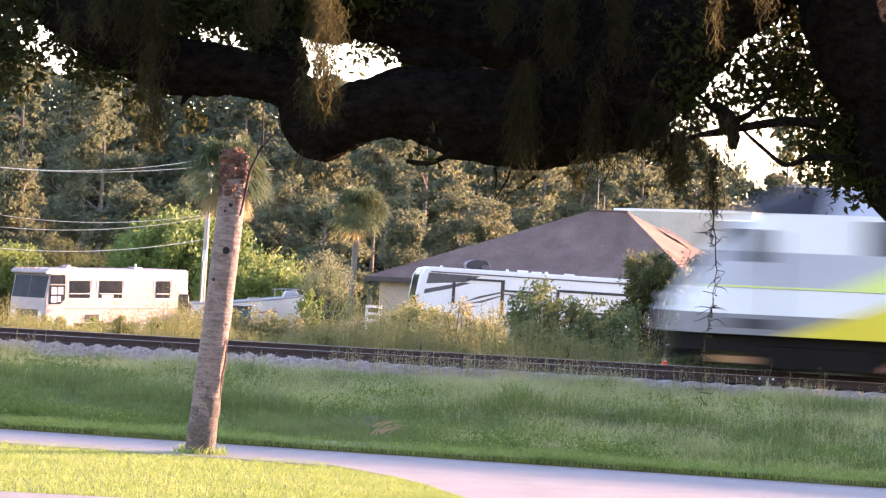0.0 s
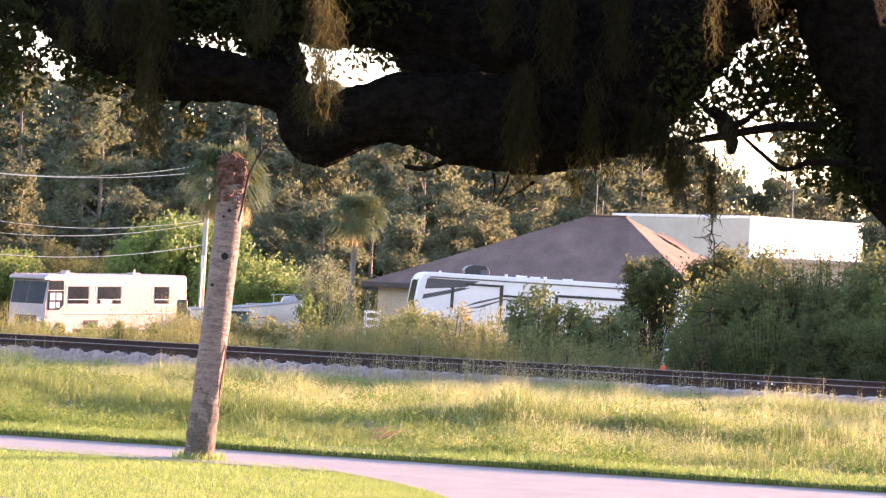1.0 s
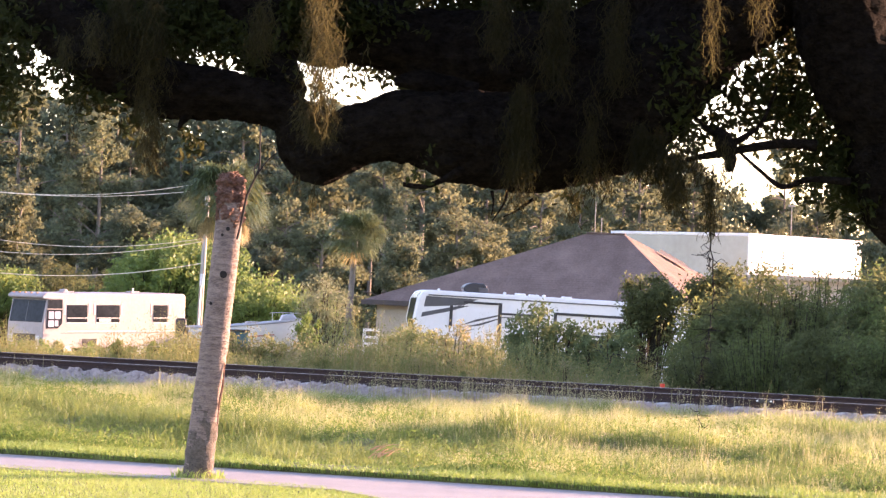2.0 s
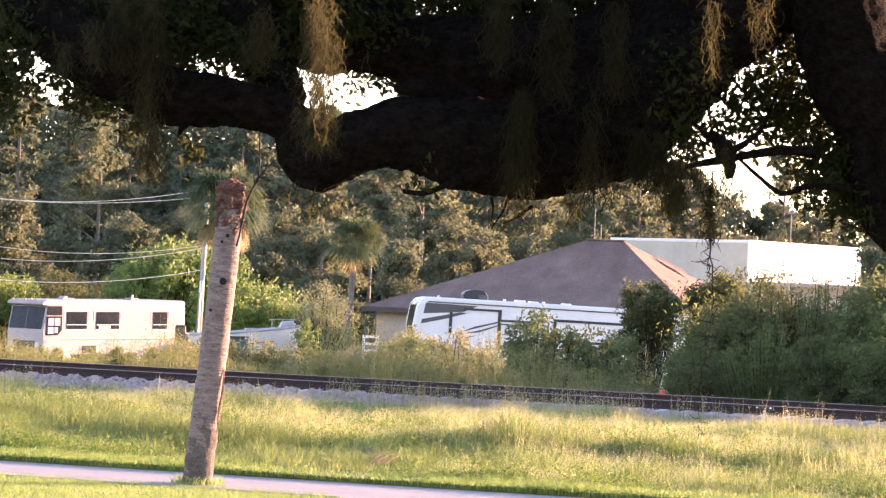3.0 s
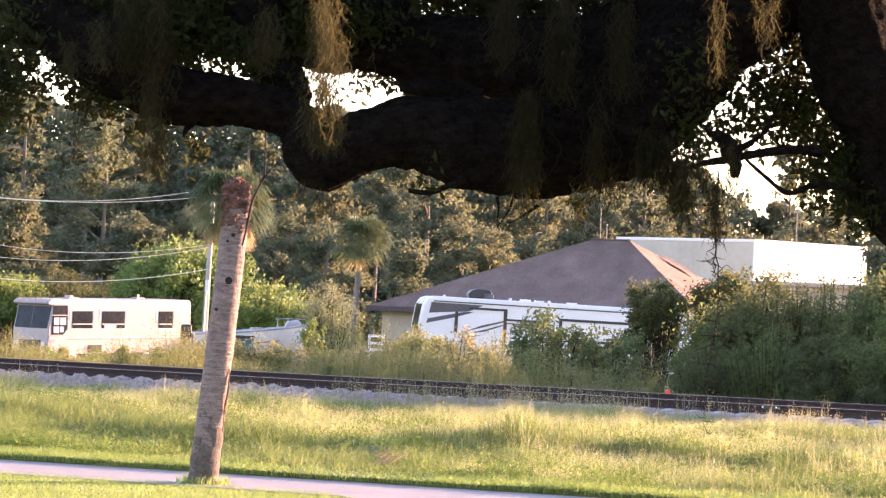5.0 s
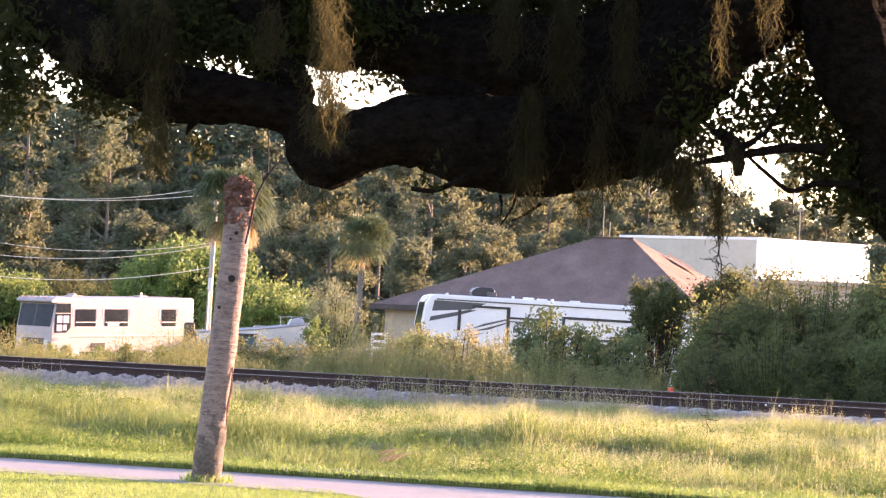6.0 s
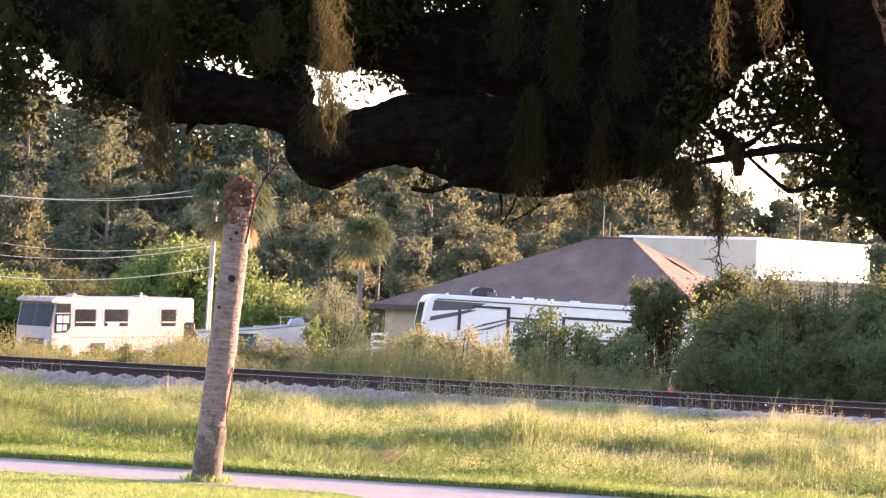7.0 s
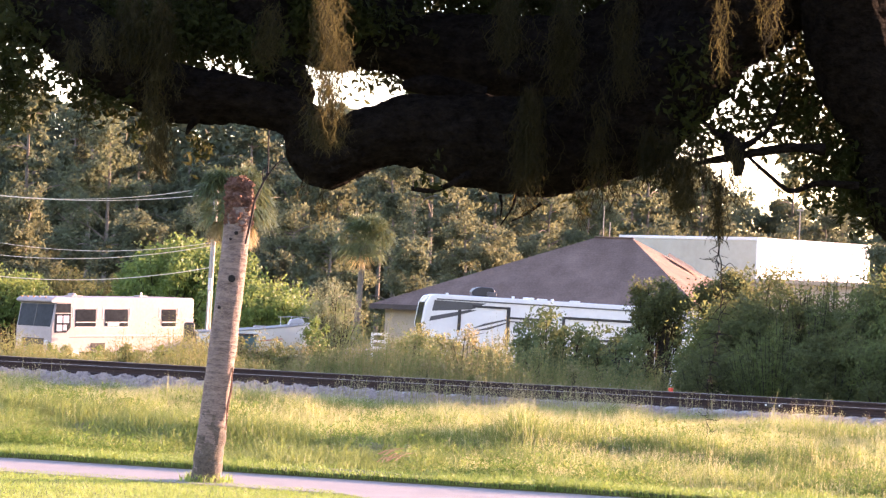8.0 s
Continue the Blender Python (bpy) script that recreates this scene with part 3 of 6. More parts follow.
def motorhome():
    t = thing("motorhome", pose(-16.69, 135.6, FAR_GROUND, 0, -1.5, 44.5), "white older motorhome with dark tinted windows parked in weeds", "motorhome")
    L, W, T = 8.0, 2.5, 2.93
    body = prism([(0.55, 0.55), (L, 0.55), (L, T - 0.12), (L - 0.1, T), (0.2, T), (0.02, T - 0.1), (0.0, 2.72), (0.28, 2.66), (0.05, 1.62), (0.0, 0.6)], 0, W, bevel=0.05)
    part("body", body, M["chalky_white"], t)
    # windscreen across the front
    shield = bmesh.new()
    q = [(0.262, 0.1, 2.62), (0.262, W - 0.1, 2.62), (0.06, W - 0.1, 1.66), (0.06, 0.1, 1.66)]
    vs = [shield.verts.new((x - 0.012, y, z)) for x, y, z in q] + [shield.verts.new((x + 0.02, y, z)) for x, y, z in q]
    shield.faces.new(vs[:4])
    shield.faces.new(vs[4:][::-1])
    for i in range(4):
        j = (i + 1) % 4
        shield.faces.new((vs[i], vs[4 + i], vs[4 + j], vs[j]))
    bmesh.ops.recalc_face_normals(shield, faces=shield.faces[:])
    ws = part("windscreen", shield, M["glass"], t, "dark tinted windscreen")
    part("divider", prism([(0.238, 2.62), (0.262, 2.62), (0.06, 1.66), (0.036, 1.66)], W / 2 - 0.03, W / 2 + 0.03), M["dark_trim"], ws)
    part("grille", box(-0.02, 0.05, 0.5, W - 0.5, 0.75, 1.15, 0.01), M["dark_trim"], t, "dark front grille")
    for y in (0.18, W - 0.42):
        part("headlight", box(-0.03, 0.04, y, y + 0.24, 0.85, 1.08, 0.02), M["steel"], t)
    # driver's window of two panes
    part("cab_window", prism([(0.3, 2.66), (1.08, 2.66), (1.08, 2.26), (0.26, 2.26)], -0.015, 0.02), M["glass"], t)
    low = part("cab_side_glass", prism([(0.24, 2.22), (1.08, 2.22), (1.08, 1.62), (0.84, 1.4), (0.22, 1.4)], -0.015, 0.02), M["glass"], t, "dark side window with a pale curtain")
    for x0, x1, z0, z1 in ((0.34, 0.62, 1.82, 2.14), (0.68, 0.98, 1.82, 2.14), (0.32, 0.62, 1.47, 1.75), (0.68, 0.86, 1.5, 1.75)):
        part("curtain", box(x0, x1, -0.022, 0.0, z0, z1), M["blue_stripe"], low, "pale drawn curtain")
    for x0, x1 in ((1.34, 2.46), (2.97, 4.25), (6.16, 6.98)):
        w = part("window", box(x0, x1, -0.02, 0.03, 1.66, 2.42, 0.02, 1), M["glass"], t, "dark tinted sliding window")
        part("frame", box(x0 - 0.03, x1 + 0.03, -0.016, 0.02, 1.62, 1.66), M["steel"], w)
        part("rail", box(x0, x1, -0.026, 0.0, 1.84, 1.87), M["steel"], w)
        for x in (x0 - 0.17, x1 + 0.05):
            part("awning_arm", box(x + 0.03, x + 0.08, -0.012, 0.002, 2.0, 2.5), M["white_body"], w, "white folded awning arm")
    part("belt_stripe", box(1.4, L - 0.02, -0.006, 0.02, 1.26, 1.30), M["blue_stripe"], t, "faded blue-grey pinstripe")
    part("lower_stripe", box(1.0, L - 0.02, -0.006, 0.02, 1.19, 1.21), M["dark_grey"], t)
    part("step_well", box(2.2, 3.0, -0.01, 0.05, 0.62, 0.95, 0.01), M["dark_trim"], t, "dark step well")
    part("drawn_shade", box(3.1, 3.75, -0.024, -0.01, 1.68, 1.82), M["grey_paint"], t, "grey half-drawn shade")
    part("brow", box(0.02, 1.1, -0.03, 0.0, 2.7, 2.78, 0.01, 1), M["grey_paint"], t, "grey shadowed brow over the cab")
    part("roof_vent", box(1.8, 2.4, 0.9, 1.4, T, T + 0.06, 0.02), M["chalky_white"], t)
    part("air_conditioner", box(1.95, 2.15, 1.0, 1.4, T, T + 0.15, 0.04), M["chalky_white"], t)
    part("rear_vent", box(5.5, 6.0, 0.8, 1.2, T, T + 0.08, 0.03), M["chalky_white"], t)
    part("antenna", box(5.6, 5.66, 0.8, 0.86, T, T + 0.22), M["steel"], t)
    for i in range(5):
        part("marker_lamp", box(-0.02, 0.06, 0.37 + i * 0.42, 0.44 + i * 0.42, T - 0.03, T + 0.025, 0.01, 1), M["amber"], t, "amber roof marker lamp")
    for x in (1.4, 5.5):
        for y in (0.14, W - 0.14):
            wheel(t, x, y, 0.4, 0.4)
    return t


motorhome()


def fifth_wheel():
    # nose at x = 0, the side that shows at y = 0
    t = thing("travel_trailer", pose(-0.72, 121.5, FAR_GROUND + 0.07, 0, 1.1, 8), "white fifth-wheel trailer with black swoosh decals and a raised nose", "travel trailer")
    L, W, T = 11.6, 2.5, 3.66
    shape = [(0.55, 1.75), (2.7, 1.70), (2.95, 0.62), (L, 0.62), (L, T - 0.12), (L - 0.1, T), (0.55, T), (0.28, T - 0.08), (0.12, T - 0.35), (0.0, 2.5), (0.12, 2.05)]
    part("body", prism(shape, 0, W, bevel=0.06), M["white_body"], t)
    cap = prism([(-0.012, 2.5), (0.105, T - 0.35), (0.26, T - 0.09), (0.40, T - 0.14), (0.30, T - 0.5), (0.22, 2.5), (0.26, 2.1), (0.10, 2.05)], 0.5, W - 0.35, bevel=0.02)
    part("front_cap", cap, M["glass"], t, "dark glossy front cap")
    part("roof_edge", box(0.5, L - 0.02, -0.025, 0.03, T - 0.22, T - 0.17), M["dark_grey"], t, "dark roof gutter")
    # decals, each a thin plate on the side
    for name, pts in (("nose_decal", [(0.34, 3.0), (0.42, 3.42), (2.45, 3.4), (1.9, 3.14)]),
                      ("upper_decal", [(0.26, 2.6), (0.3, 2.78), (1.75, 3.12), (2.1, 3.12), (1.3, 2.86)]),
                      ("swoosh", [(1.75, 2.34), (2.4, 2.62), (3.3, 2.86), (3.3, 2.80), (2.5, 2.56)]),
                      ("swoosh", [(1.85, 2.28), (2.5, 2.46), (3.3, 2.72), (3.3, 2.68), (2.6, 2.40)]),
                      ("low_swoosh", [(1.5, 2.08), (2.3, 2.24), (2.5, 2.28), (2.0, 2.12)])):
        part(name, prism(pts, -0.006, 0.02), M["dark_grey"], t, "dark grey swoosh decal")
    # slide-out room with its black trim
    for name, x0, x1, z0, z1 in (("slide_trim", 1.9, 3.4, 3.22, 3.31), ("slide_post", 3.26, 3.4, 1.65, 3.22), ("slide_post_front", 1.36, 1.48, 2.3, 3.1), ("belt_line", 3.4, 4.7, 2.86, 2.94),
                                 ("belt_line_low", 3.4, 4.7, 2.74, 2.78), ("rear_trim", 5.45, 8.4, 2.98, 3.08), ("rear_post", 5.45, 5.57, 1.4, 2.98), ("lower_trim", 6.1, 8.4, 2.18, 2.28)):
        part(name, box(x0, x1, -0.035, 0.02, z0, z1), M["dark_trim"], t, "black slide-out trim")
    part("window", box(6.6, 8.2, -0.02, 0.03, 1.3, 2.1, 0.03, 1), M["glass"], t, "dark tinted window")
    for x, y in ((3.45, 0.7), (3.45, 1.5)):
        part("reflector", box(x, x + 0.06, -0.012, 0.02, 1.2, 1.36), M["red_stripe"], t)
    ac = prism([(2.02, T), (2.86, T), (2.88, T + 0.26), (2.76, T + 0.37), (2.3, T + 0.38), (2.06, T + 0.3), (1.94, T + 0.16)], 0.7, 1.5, bevel=0.05)
    part("condenser_box", box(2.55, 2.92, 0.6, 1.1, T, T + 0.2, 0.03), M["dark_grey"], t, "dark grey condenser box")
    part("air_conditioner", ac, M["dark_trim"], t, "black rooftop air conditioner")
    for x, w, h in ((1.0, 0.04, 0.07), (3.6, 0.04, 0.09), (4.05, 0.36, 0.08), (4.6, 0.34, 0.06), (5.15, 0.04, 0.08), (5.9, 0.34, 0.06)):
        part("roof_vent", box(x, x + w, 0.6, 1.2, T, T + h, 0.03), M["white_body"], t, "white roof vent")
    for x in (7.6, 8.5):
        for y in (0.14, W - 0.14):
            wheel(t, x, y, 0.4, 0.4)
    for y in (0.4, W - 0.5):
        part("landing_leg", box(1.0, 1.1, y, y + 0.1, 0.0, 1.75), M["steel"], t)
    return t


fifth_wheel()


def house():
    # near corner at the origin; front runs to -x, the sunny side to +y
    t = thing("house", pose(13.0, 152.0, FAR_GROUND, 0, 0, -20), "single-storey tan house with a brown hipped shingle roof", "house")
    FX, DY, E, R = 17.6, 17.0, 3.2, 7.05
    part("wall", box(-FX + 0.6, -0.6, 0.6, DY - 0.6, 0, E), M["tan_wall"], t)
    ax0, ax1, ay = -FX + 10.1, -5.65, 5.3
    pts = [(-FX, 0, E), (0, 0, E), (0, DY, E), (-FX, DY, E), (ax0, ay, R), (ax1, ay, R)]
    faces = [(0, 1, 5, 4), (1, 2, 5), (2, 3, 4, 5), (3, 0, 4)]
    bm = bmesh.new()
    vs = [bm.verts.new(p) for p in pts]
    for f in faces:
        bm.faces.new([vs[i] for i in f])
    bm.faces.new([vs[i] for i in (3, 2, 1, 0)])
    bmesh.ops.recalc_face_normals(bm, faces=bm.faces[:])
    roof = part("roof", bm, M["shingle"], t, "brown shingle hipped roof")
    part("ridge_cap", box(ax0 - 0.1, ax1 + 0.1, ay - 0.12, ay + 0.12, R - 0.02, R + 0.05, 0.03), M["shingle"], roof)
    # raised shingle courses
    courses = Soup()
    for i in range(1, 34):
        f = i / 34
        z = E + (R - E) * f + 0.012
        a = np.array([-FX + (ax0 + FX) * f, ay * f, z]); b = np.array([ax1 * f, ay * f, z])
        c = np.array([ax1 * f, DY + (ay - DY) * f, z])
        for p, q, n_ in ((a, b, np.array([0, -1, 0.5])), (b, c, np.array([1, 0, 0.6]))):
            d = unit(q - p)
            n_ = n_ / np.linalg.norm(n_)
            down = np.cross(d, n_)
            down = down if down[2] < 0 else -down
            v = [p, q, q + n_ * 0.008 + down * 0.02, p + n_ * 0.008 + down * 0.02, p + down * 0.12, q + down * 0.12]
            courses.add(v, np.array([[0, 1, 2, 3], [3, 2, 5, 4]]))
    part("shingle_layer", courses, M["shingle"], roof)
    for name, x0, x1, y0, y1 in (("front_fascia", -FX - 0.02, 0.02, -0.04, 0.02), ("side_fascia", -0.02, 0.04, -0.02, DY), ("end_fascia", -FX - 0.04, -FX + 0.02, 0, DY)):
        part(name, box(x0, x1, y0, y1, E - 0.22, E + 0.03), M["fascia"], t, "dark brown fascia board")
    # lifted dark patch on the sunny side
    def on_side(f, y):
        return Vector((ax1 * f, y, E + (R - E) * f))
    patch = Soup()
    for k in range(14):
        f = 0.72 - k * 0.0105
        y = 7.35 + k * 0.085
        p = np.array(on_side(f, y)) + np.array([0.09, 0, 0.10])
        w = 0.16 + 0.2 * rng.random()
        patch.add([p + [-w, -0.2, w * 0.7], p + [w, -0.16, -w * 0.5], p + [w, 0.22, -w * 0.6 + 0.05], p + [-w, 0.2, w * 0.7 + 0.12]], np.array([[0, 1, 2, 3]]))
    part("torn_shingles", patch, M["fascia"], roof, "dark torn shingles")
    for x in (-9.2, -6.1, -12.3):
        part("window", box(x, x + 1.3, 0.56, 0.62, 1.0, 2.2, 0.02, 1), M["glass"], t)
    for dx, h in ((0.0, 1.9), (0.34, 1.1)):
        part("vent_mast", drum(0.022, h, "z", 8, at=(ax0 + 0.2 + dx, ay + 0.4, R - 0.3 + h / 2)), M["pole_wood"], roof, "thin grey metal mast")
    return t


house()


def white_building():
    t = thing("white_building", pose(17.75, 178.0, FAR_GROUND, 0, 0, 45), "tall flat-roofed building with white sunlit metal siding", "building")
    T, A, B = 7.8, 10.4, 10.4
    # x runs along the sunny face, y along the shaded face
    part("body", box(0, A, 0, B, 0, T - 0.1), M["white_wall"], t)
    # the white building's unlit face: its shade is put into the grey-green
    part("shaded_siding", box(-0.03, 0.0, 0.0, B, 0, T - 0.12), M["shaded_wall"], t, "siding coloured grey-green for shade")
    part("coping", box(-0.07, A + 0.05, -0.05, B + 0.05, T - 0.1, T + 0.06, 0.02), M["white_body"], t, "white metal coping")
    part("corner_trim", box(-0.05, 0.05, -0.05, 0.05, 0, T - 0.1), M["white_body"], t)
    for i in range(1, 26):
        part("siding_rib", box(i * 0.4 - 0.02, i * 0.4 + 0.02, -0.025, 0.0, 0, T - 0.12), M["white_wall"], t)
    for i in range(1, 12):
        part("lap_board", box(-0.045, -0.03, 0.02, B, i * 0.62 - 0.02, i * 0.62), M["shaded_wall"], t)
    return t


white_building()

# low tan outbuilding in front of the white one
shed = thing("outbuilding", pose(17.3, 168, FAR_GROUND, 0, 0, 12), "low tan outbuilding with a tan roof behind bushes", "shed")
part("wall", box(0, 6, 0, 4, 0, 5.2), M["tan_wall"], shed)
part("roof", prism([(-0.2, 5.2), (6.2, 5.2), (6.1, 5.42), (-0.1, 5.42)], -0.3, 4.3), M["tan_wall"], shed)

# boat on a trailer
def boat():
    t = thing("motorboat", pose(-9.2, 119.6, FAR_GROUND + 0.3, 0, -1.5, 8), "white motorboat with a red side stripe on a trailer", "boat")
    n, secs = 12, []
    for i in range(n + 1):
        f = i / n
        w = 1.05 * math.sin(min(1, (1.06 - f) * 2.2) * math.pi / 2) + 0.02
        keel = 0.62 + 0.55 * max(0, f - 0.55) ** 1.6
        sheer = 1.62 + 0.34 * f ** 1.5
        secs.append([(f * 4.3 + 0.28 * max(0, f - 0.8), s * w * k, keel + (sheer - keel) * h) for s, k, h in ((-1, 1, 1), (-1, 0.97, 0.55), (-1, 0.72, 0.22), (1, 0.0, 0.0), (1, 0.72, 0.22), (1, 0.97, 0.55), (1, 1, 1))])
    v = np.array(secs).reshape(-1, 3)
    i, j = np.meshgrid(np.arange(n), np.arange(6), indexing="ij")
    q = np.stack([i * 7 + j, (i + 1) * 7 + j, (i + 1) * 7 + j + 1, i * 7 + j + 1], -1).reshape(-1, 4)
    hull = Soup().add(v, q).add(v[:7], np.array([[0, 1, 2, 3], [3, 4, 5, 6], [0, 3, 6, 6]])[:2])
    part("hull", hull, M["white_body"], t, "white hull", smooth=True)
    deck = Soup()
    rim = np.array([[s[0], s[6]] for s in secs]).reshape(-1, 3) + [0, 0, 0.0]
    deck.add(rim, np.array([[2 * k, 2 * k + 1, 2 * k + 3, 2 * k + 2] for k in range(n)]))
    part("deck", deck, M["grey_paint"], t, "grey deck")
    part("gunwale", tube(tube(Soup(), [s[0] for s in secs], 0.05, 6), [s[6] for s in secs], 0.05, 6), M["grey_paint"], t)
    stripe = Soup()
    line = np.array([[(s[0][0], s[0][1] - 0.012, s[0][2] - 0.44), (s[0][0], s[0][1] - 0.012, s[0][2] - 0.475)] for s in secs[:10]]).reshape(-1, 3)
    stripe.add(line, np.array([[2 * k, 2 * k + 1, 2 * k + 3, 2 * k + 2] for k in range(9)]))
    part("stripe", stripe, M["red_stripe"], t, "red side stripe")
    part("folded_cover", prism([(3.5, 1.9), (4.15, 1.98), (4.0, 2.17), (3.6, 2.12)], -0.35, 0.35, 0.04), M["grey_paint"], t, "folded grey boat cover")
    for x in (3.2, 3.6, 4.0):
        part("bow_rail_post", drum(0.012, 0.3, "z", 6, at=(x, -0.3, 2.05)), M["steel"], t)
    part("bow_rail", tube(Soup(), [(3.1, -0.32, 2.2), (3.6, -0.3, 2.22), (4.1, -0.24, 2.2), (4.3, 0.0, 2.18)], 0.014, 6), M["steel"], t, "thin steel bow rail")
    part("console", box(2.2, 2.7, -0.4, 0.4, 1.6, 1.86, 0.05), M["chalky_white"], t)
    part("outboard_motor", box(-0.45, -0.05, -0.2, 0.2, 1.2, 1.95, 0.08), M["dark_trim"], t, "black outboard motor")
    part("trailer_frame", box(-0.2, 5.6, -0.06, 0.06, 0.48, 0.58), M["steel"], t, "galvanised trailer frame")
    for y in (-0.95, 0.95):
        wheel(t, 1.3, y, 0.3, 0.3, 0.18)
    return t


boat()

bin_ = thing("dumpster", pose(-7.35, 113.2, FAR_GROUND, 0, 0, 12), "teal plastic bin with a dark lid beside the boat", "bin")
part("body", prism([(0, 0.1), (0.8, 0.1), (0.82, 1.9), (-0.02, 1.9)], 0, 0.8, 0.02), M["teal"], bin_)
part("lid", box(-0.05, 0.86, -0.05, 0.85, 1.9, 1.98, 0.02), M["dark_trim"], bin_, "dark lid")
# dark plate over the teal, standing in for the bin's shaded side
part("side_panel", box(0.0, 0.36, -0.03, 0.0, 0.2, 1.86), M["dark_trim"], bin_, "dark panel painted as the bin's shaded side")

cart = thing("utility_trailer", pose(-2.5, 112.5, FAR_GROUND, 0, 0, 25), "small white utility trailer half hidden by weeds", "trailer")
part("body", box(-0.35, 0.5, 0.1, 1.3, 0.55, 1.6, 0.04), M["chalky_white"], cart)
for x in (0.1, 0.62):
    part("rack_post", box(x, x + 0.08, -0.02, 0.07, 0.6, 2.2, 0.01, 1), M["white_body"], cart, "white rack post")
for z in (1.62, 1.86, 2.12):
    part("rack_rail", box(0.1, 0.7, -0.03, 0.06, z, z + 0.09, 0.01, 1), M["white_body"], cart, "white rack rail")
for y in (0.15, 1.25):
    wheel(cart, 0.6, y, 0.3, 0.3, 0.18)

# utility pole and its cables
pole = thing("utility_pole", pose(-9.45, 128.0, FAR_GROUND, 0, 1.2, 0), "grey weathered wooden utility pole with a crossarm", "utility pole")
part("post", drum(0.12, 8.0, "z", 12, radius2=0.09, at=(0, 0, 4.0)), M["pole_wood"], pole, smooth=True)
part("conduit", drum(0.025, 3.4, "z", 8, at=(-0.02, -0.16, 2.2)), M["steel"], pole, "pale metal conduit")
part("junction_box", box(-0.08, 0.08, -0.26, -0.11, 3.5, 4.0, 0.02), M["steel"], pole, "grey junction box")
part("crossarm", box(-0.08, 0.08, -0.9, 0.9, 7.5, 7.65), M["pole_wood"], pole)
far_pole = thing("utility_pole", pose(-19.45, 128.0, FAR_GROUND), "grey weathered wooden utility pole beyond the motorhome", "utility pole")
part("post", drum(0.15, 8.0, "z", 12, radius2=0.11, at=(0, 0, 4.0)), M["pole_wood"], far_pole, smooth=True)
for a, b, sag, r in (((-9.441, 128, 6.804), (-19.455, 128, 6.223), 0.42, 0.012), ((-9.428, 128, 6.505), (-19.453, 128, 6.177), 0.30, 0.013), ((-9.434, 128, 4.529), (-19.372, 128, 4.365), 0.45, 0.012),
                     ((-9.429, 128, 4.414), (-19.347, 128, 3.792), 0.42, 0.013), ((-9.459, 128, 3.517), (-19.308, 128, 2.921), 0.40, 0.016)):
    f = np.linspace(0, 1, 40)[:, None]
    line = np.array(a) * (1 - f) + np.array(b) * f - np.array([0, 0, 4 * sag]) * f * (1 - f)
    tagged(part("power_cable", tube(Soup(), line, r, 6), M["wire"], smooth=True), "pale overhead cable strung from the utility pole", "cable", "overhead cables")

slim = thing("street_pole", pose(18.05, 160, FAR_GROUND), "slim pale metal pole before the white building", "pole")
part("shaft", drum(0.026, 8.9, "z", 10, at=(0, 0, 4.45)), M["pole_wood"], slim)
part("bracket", box(-0.16, 0.16, -0.05, 0.05, 8.82, 8.92), M["pole_wood"], slim)

# track-side markers
def marker(p):
    t = thing("marker_post", pose(*p), "short orange plastic marker post behind the rails", "marker post")
    part("shaft", drum(0.05, 1.08, "z", 12, at=(0, 0, 0.54), bevel=0.01), M["orange"], t)
    part("cap", drum(0.06, 0.06, "z", 12, at=(0, 0, 1.08)), M["orange"], t)


marker((FLAT_TRACK @ pose(4.66, 3.4, 0)).translation - Vector((0, 0, 0.5)))
stake = thing("signal_stake", FLAT_TRACK @ pose(9.53, -2.4, -0.05), "thin weathered stake with a dark crosspiece by the ballast", "stake")
part("stick", box(-0.025, 0.025, -0.02, 0.02, -0.1, 0.52), M["pole_wood"], stake)
part("crosspiece", box(-0.2, 0.2, -0.03, 0.03, 0.50, 0.58, 0.01, 1), M["dark_trim"], stake, "dark crosspiece")
for x in (-0.19, 0.13):
    part("reflector", box(x, x + 0.035, -0.04, -0.03, 0.53, 0.565), M["white_body"], stake, "small pale reflector")

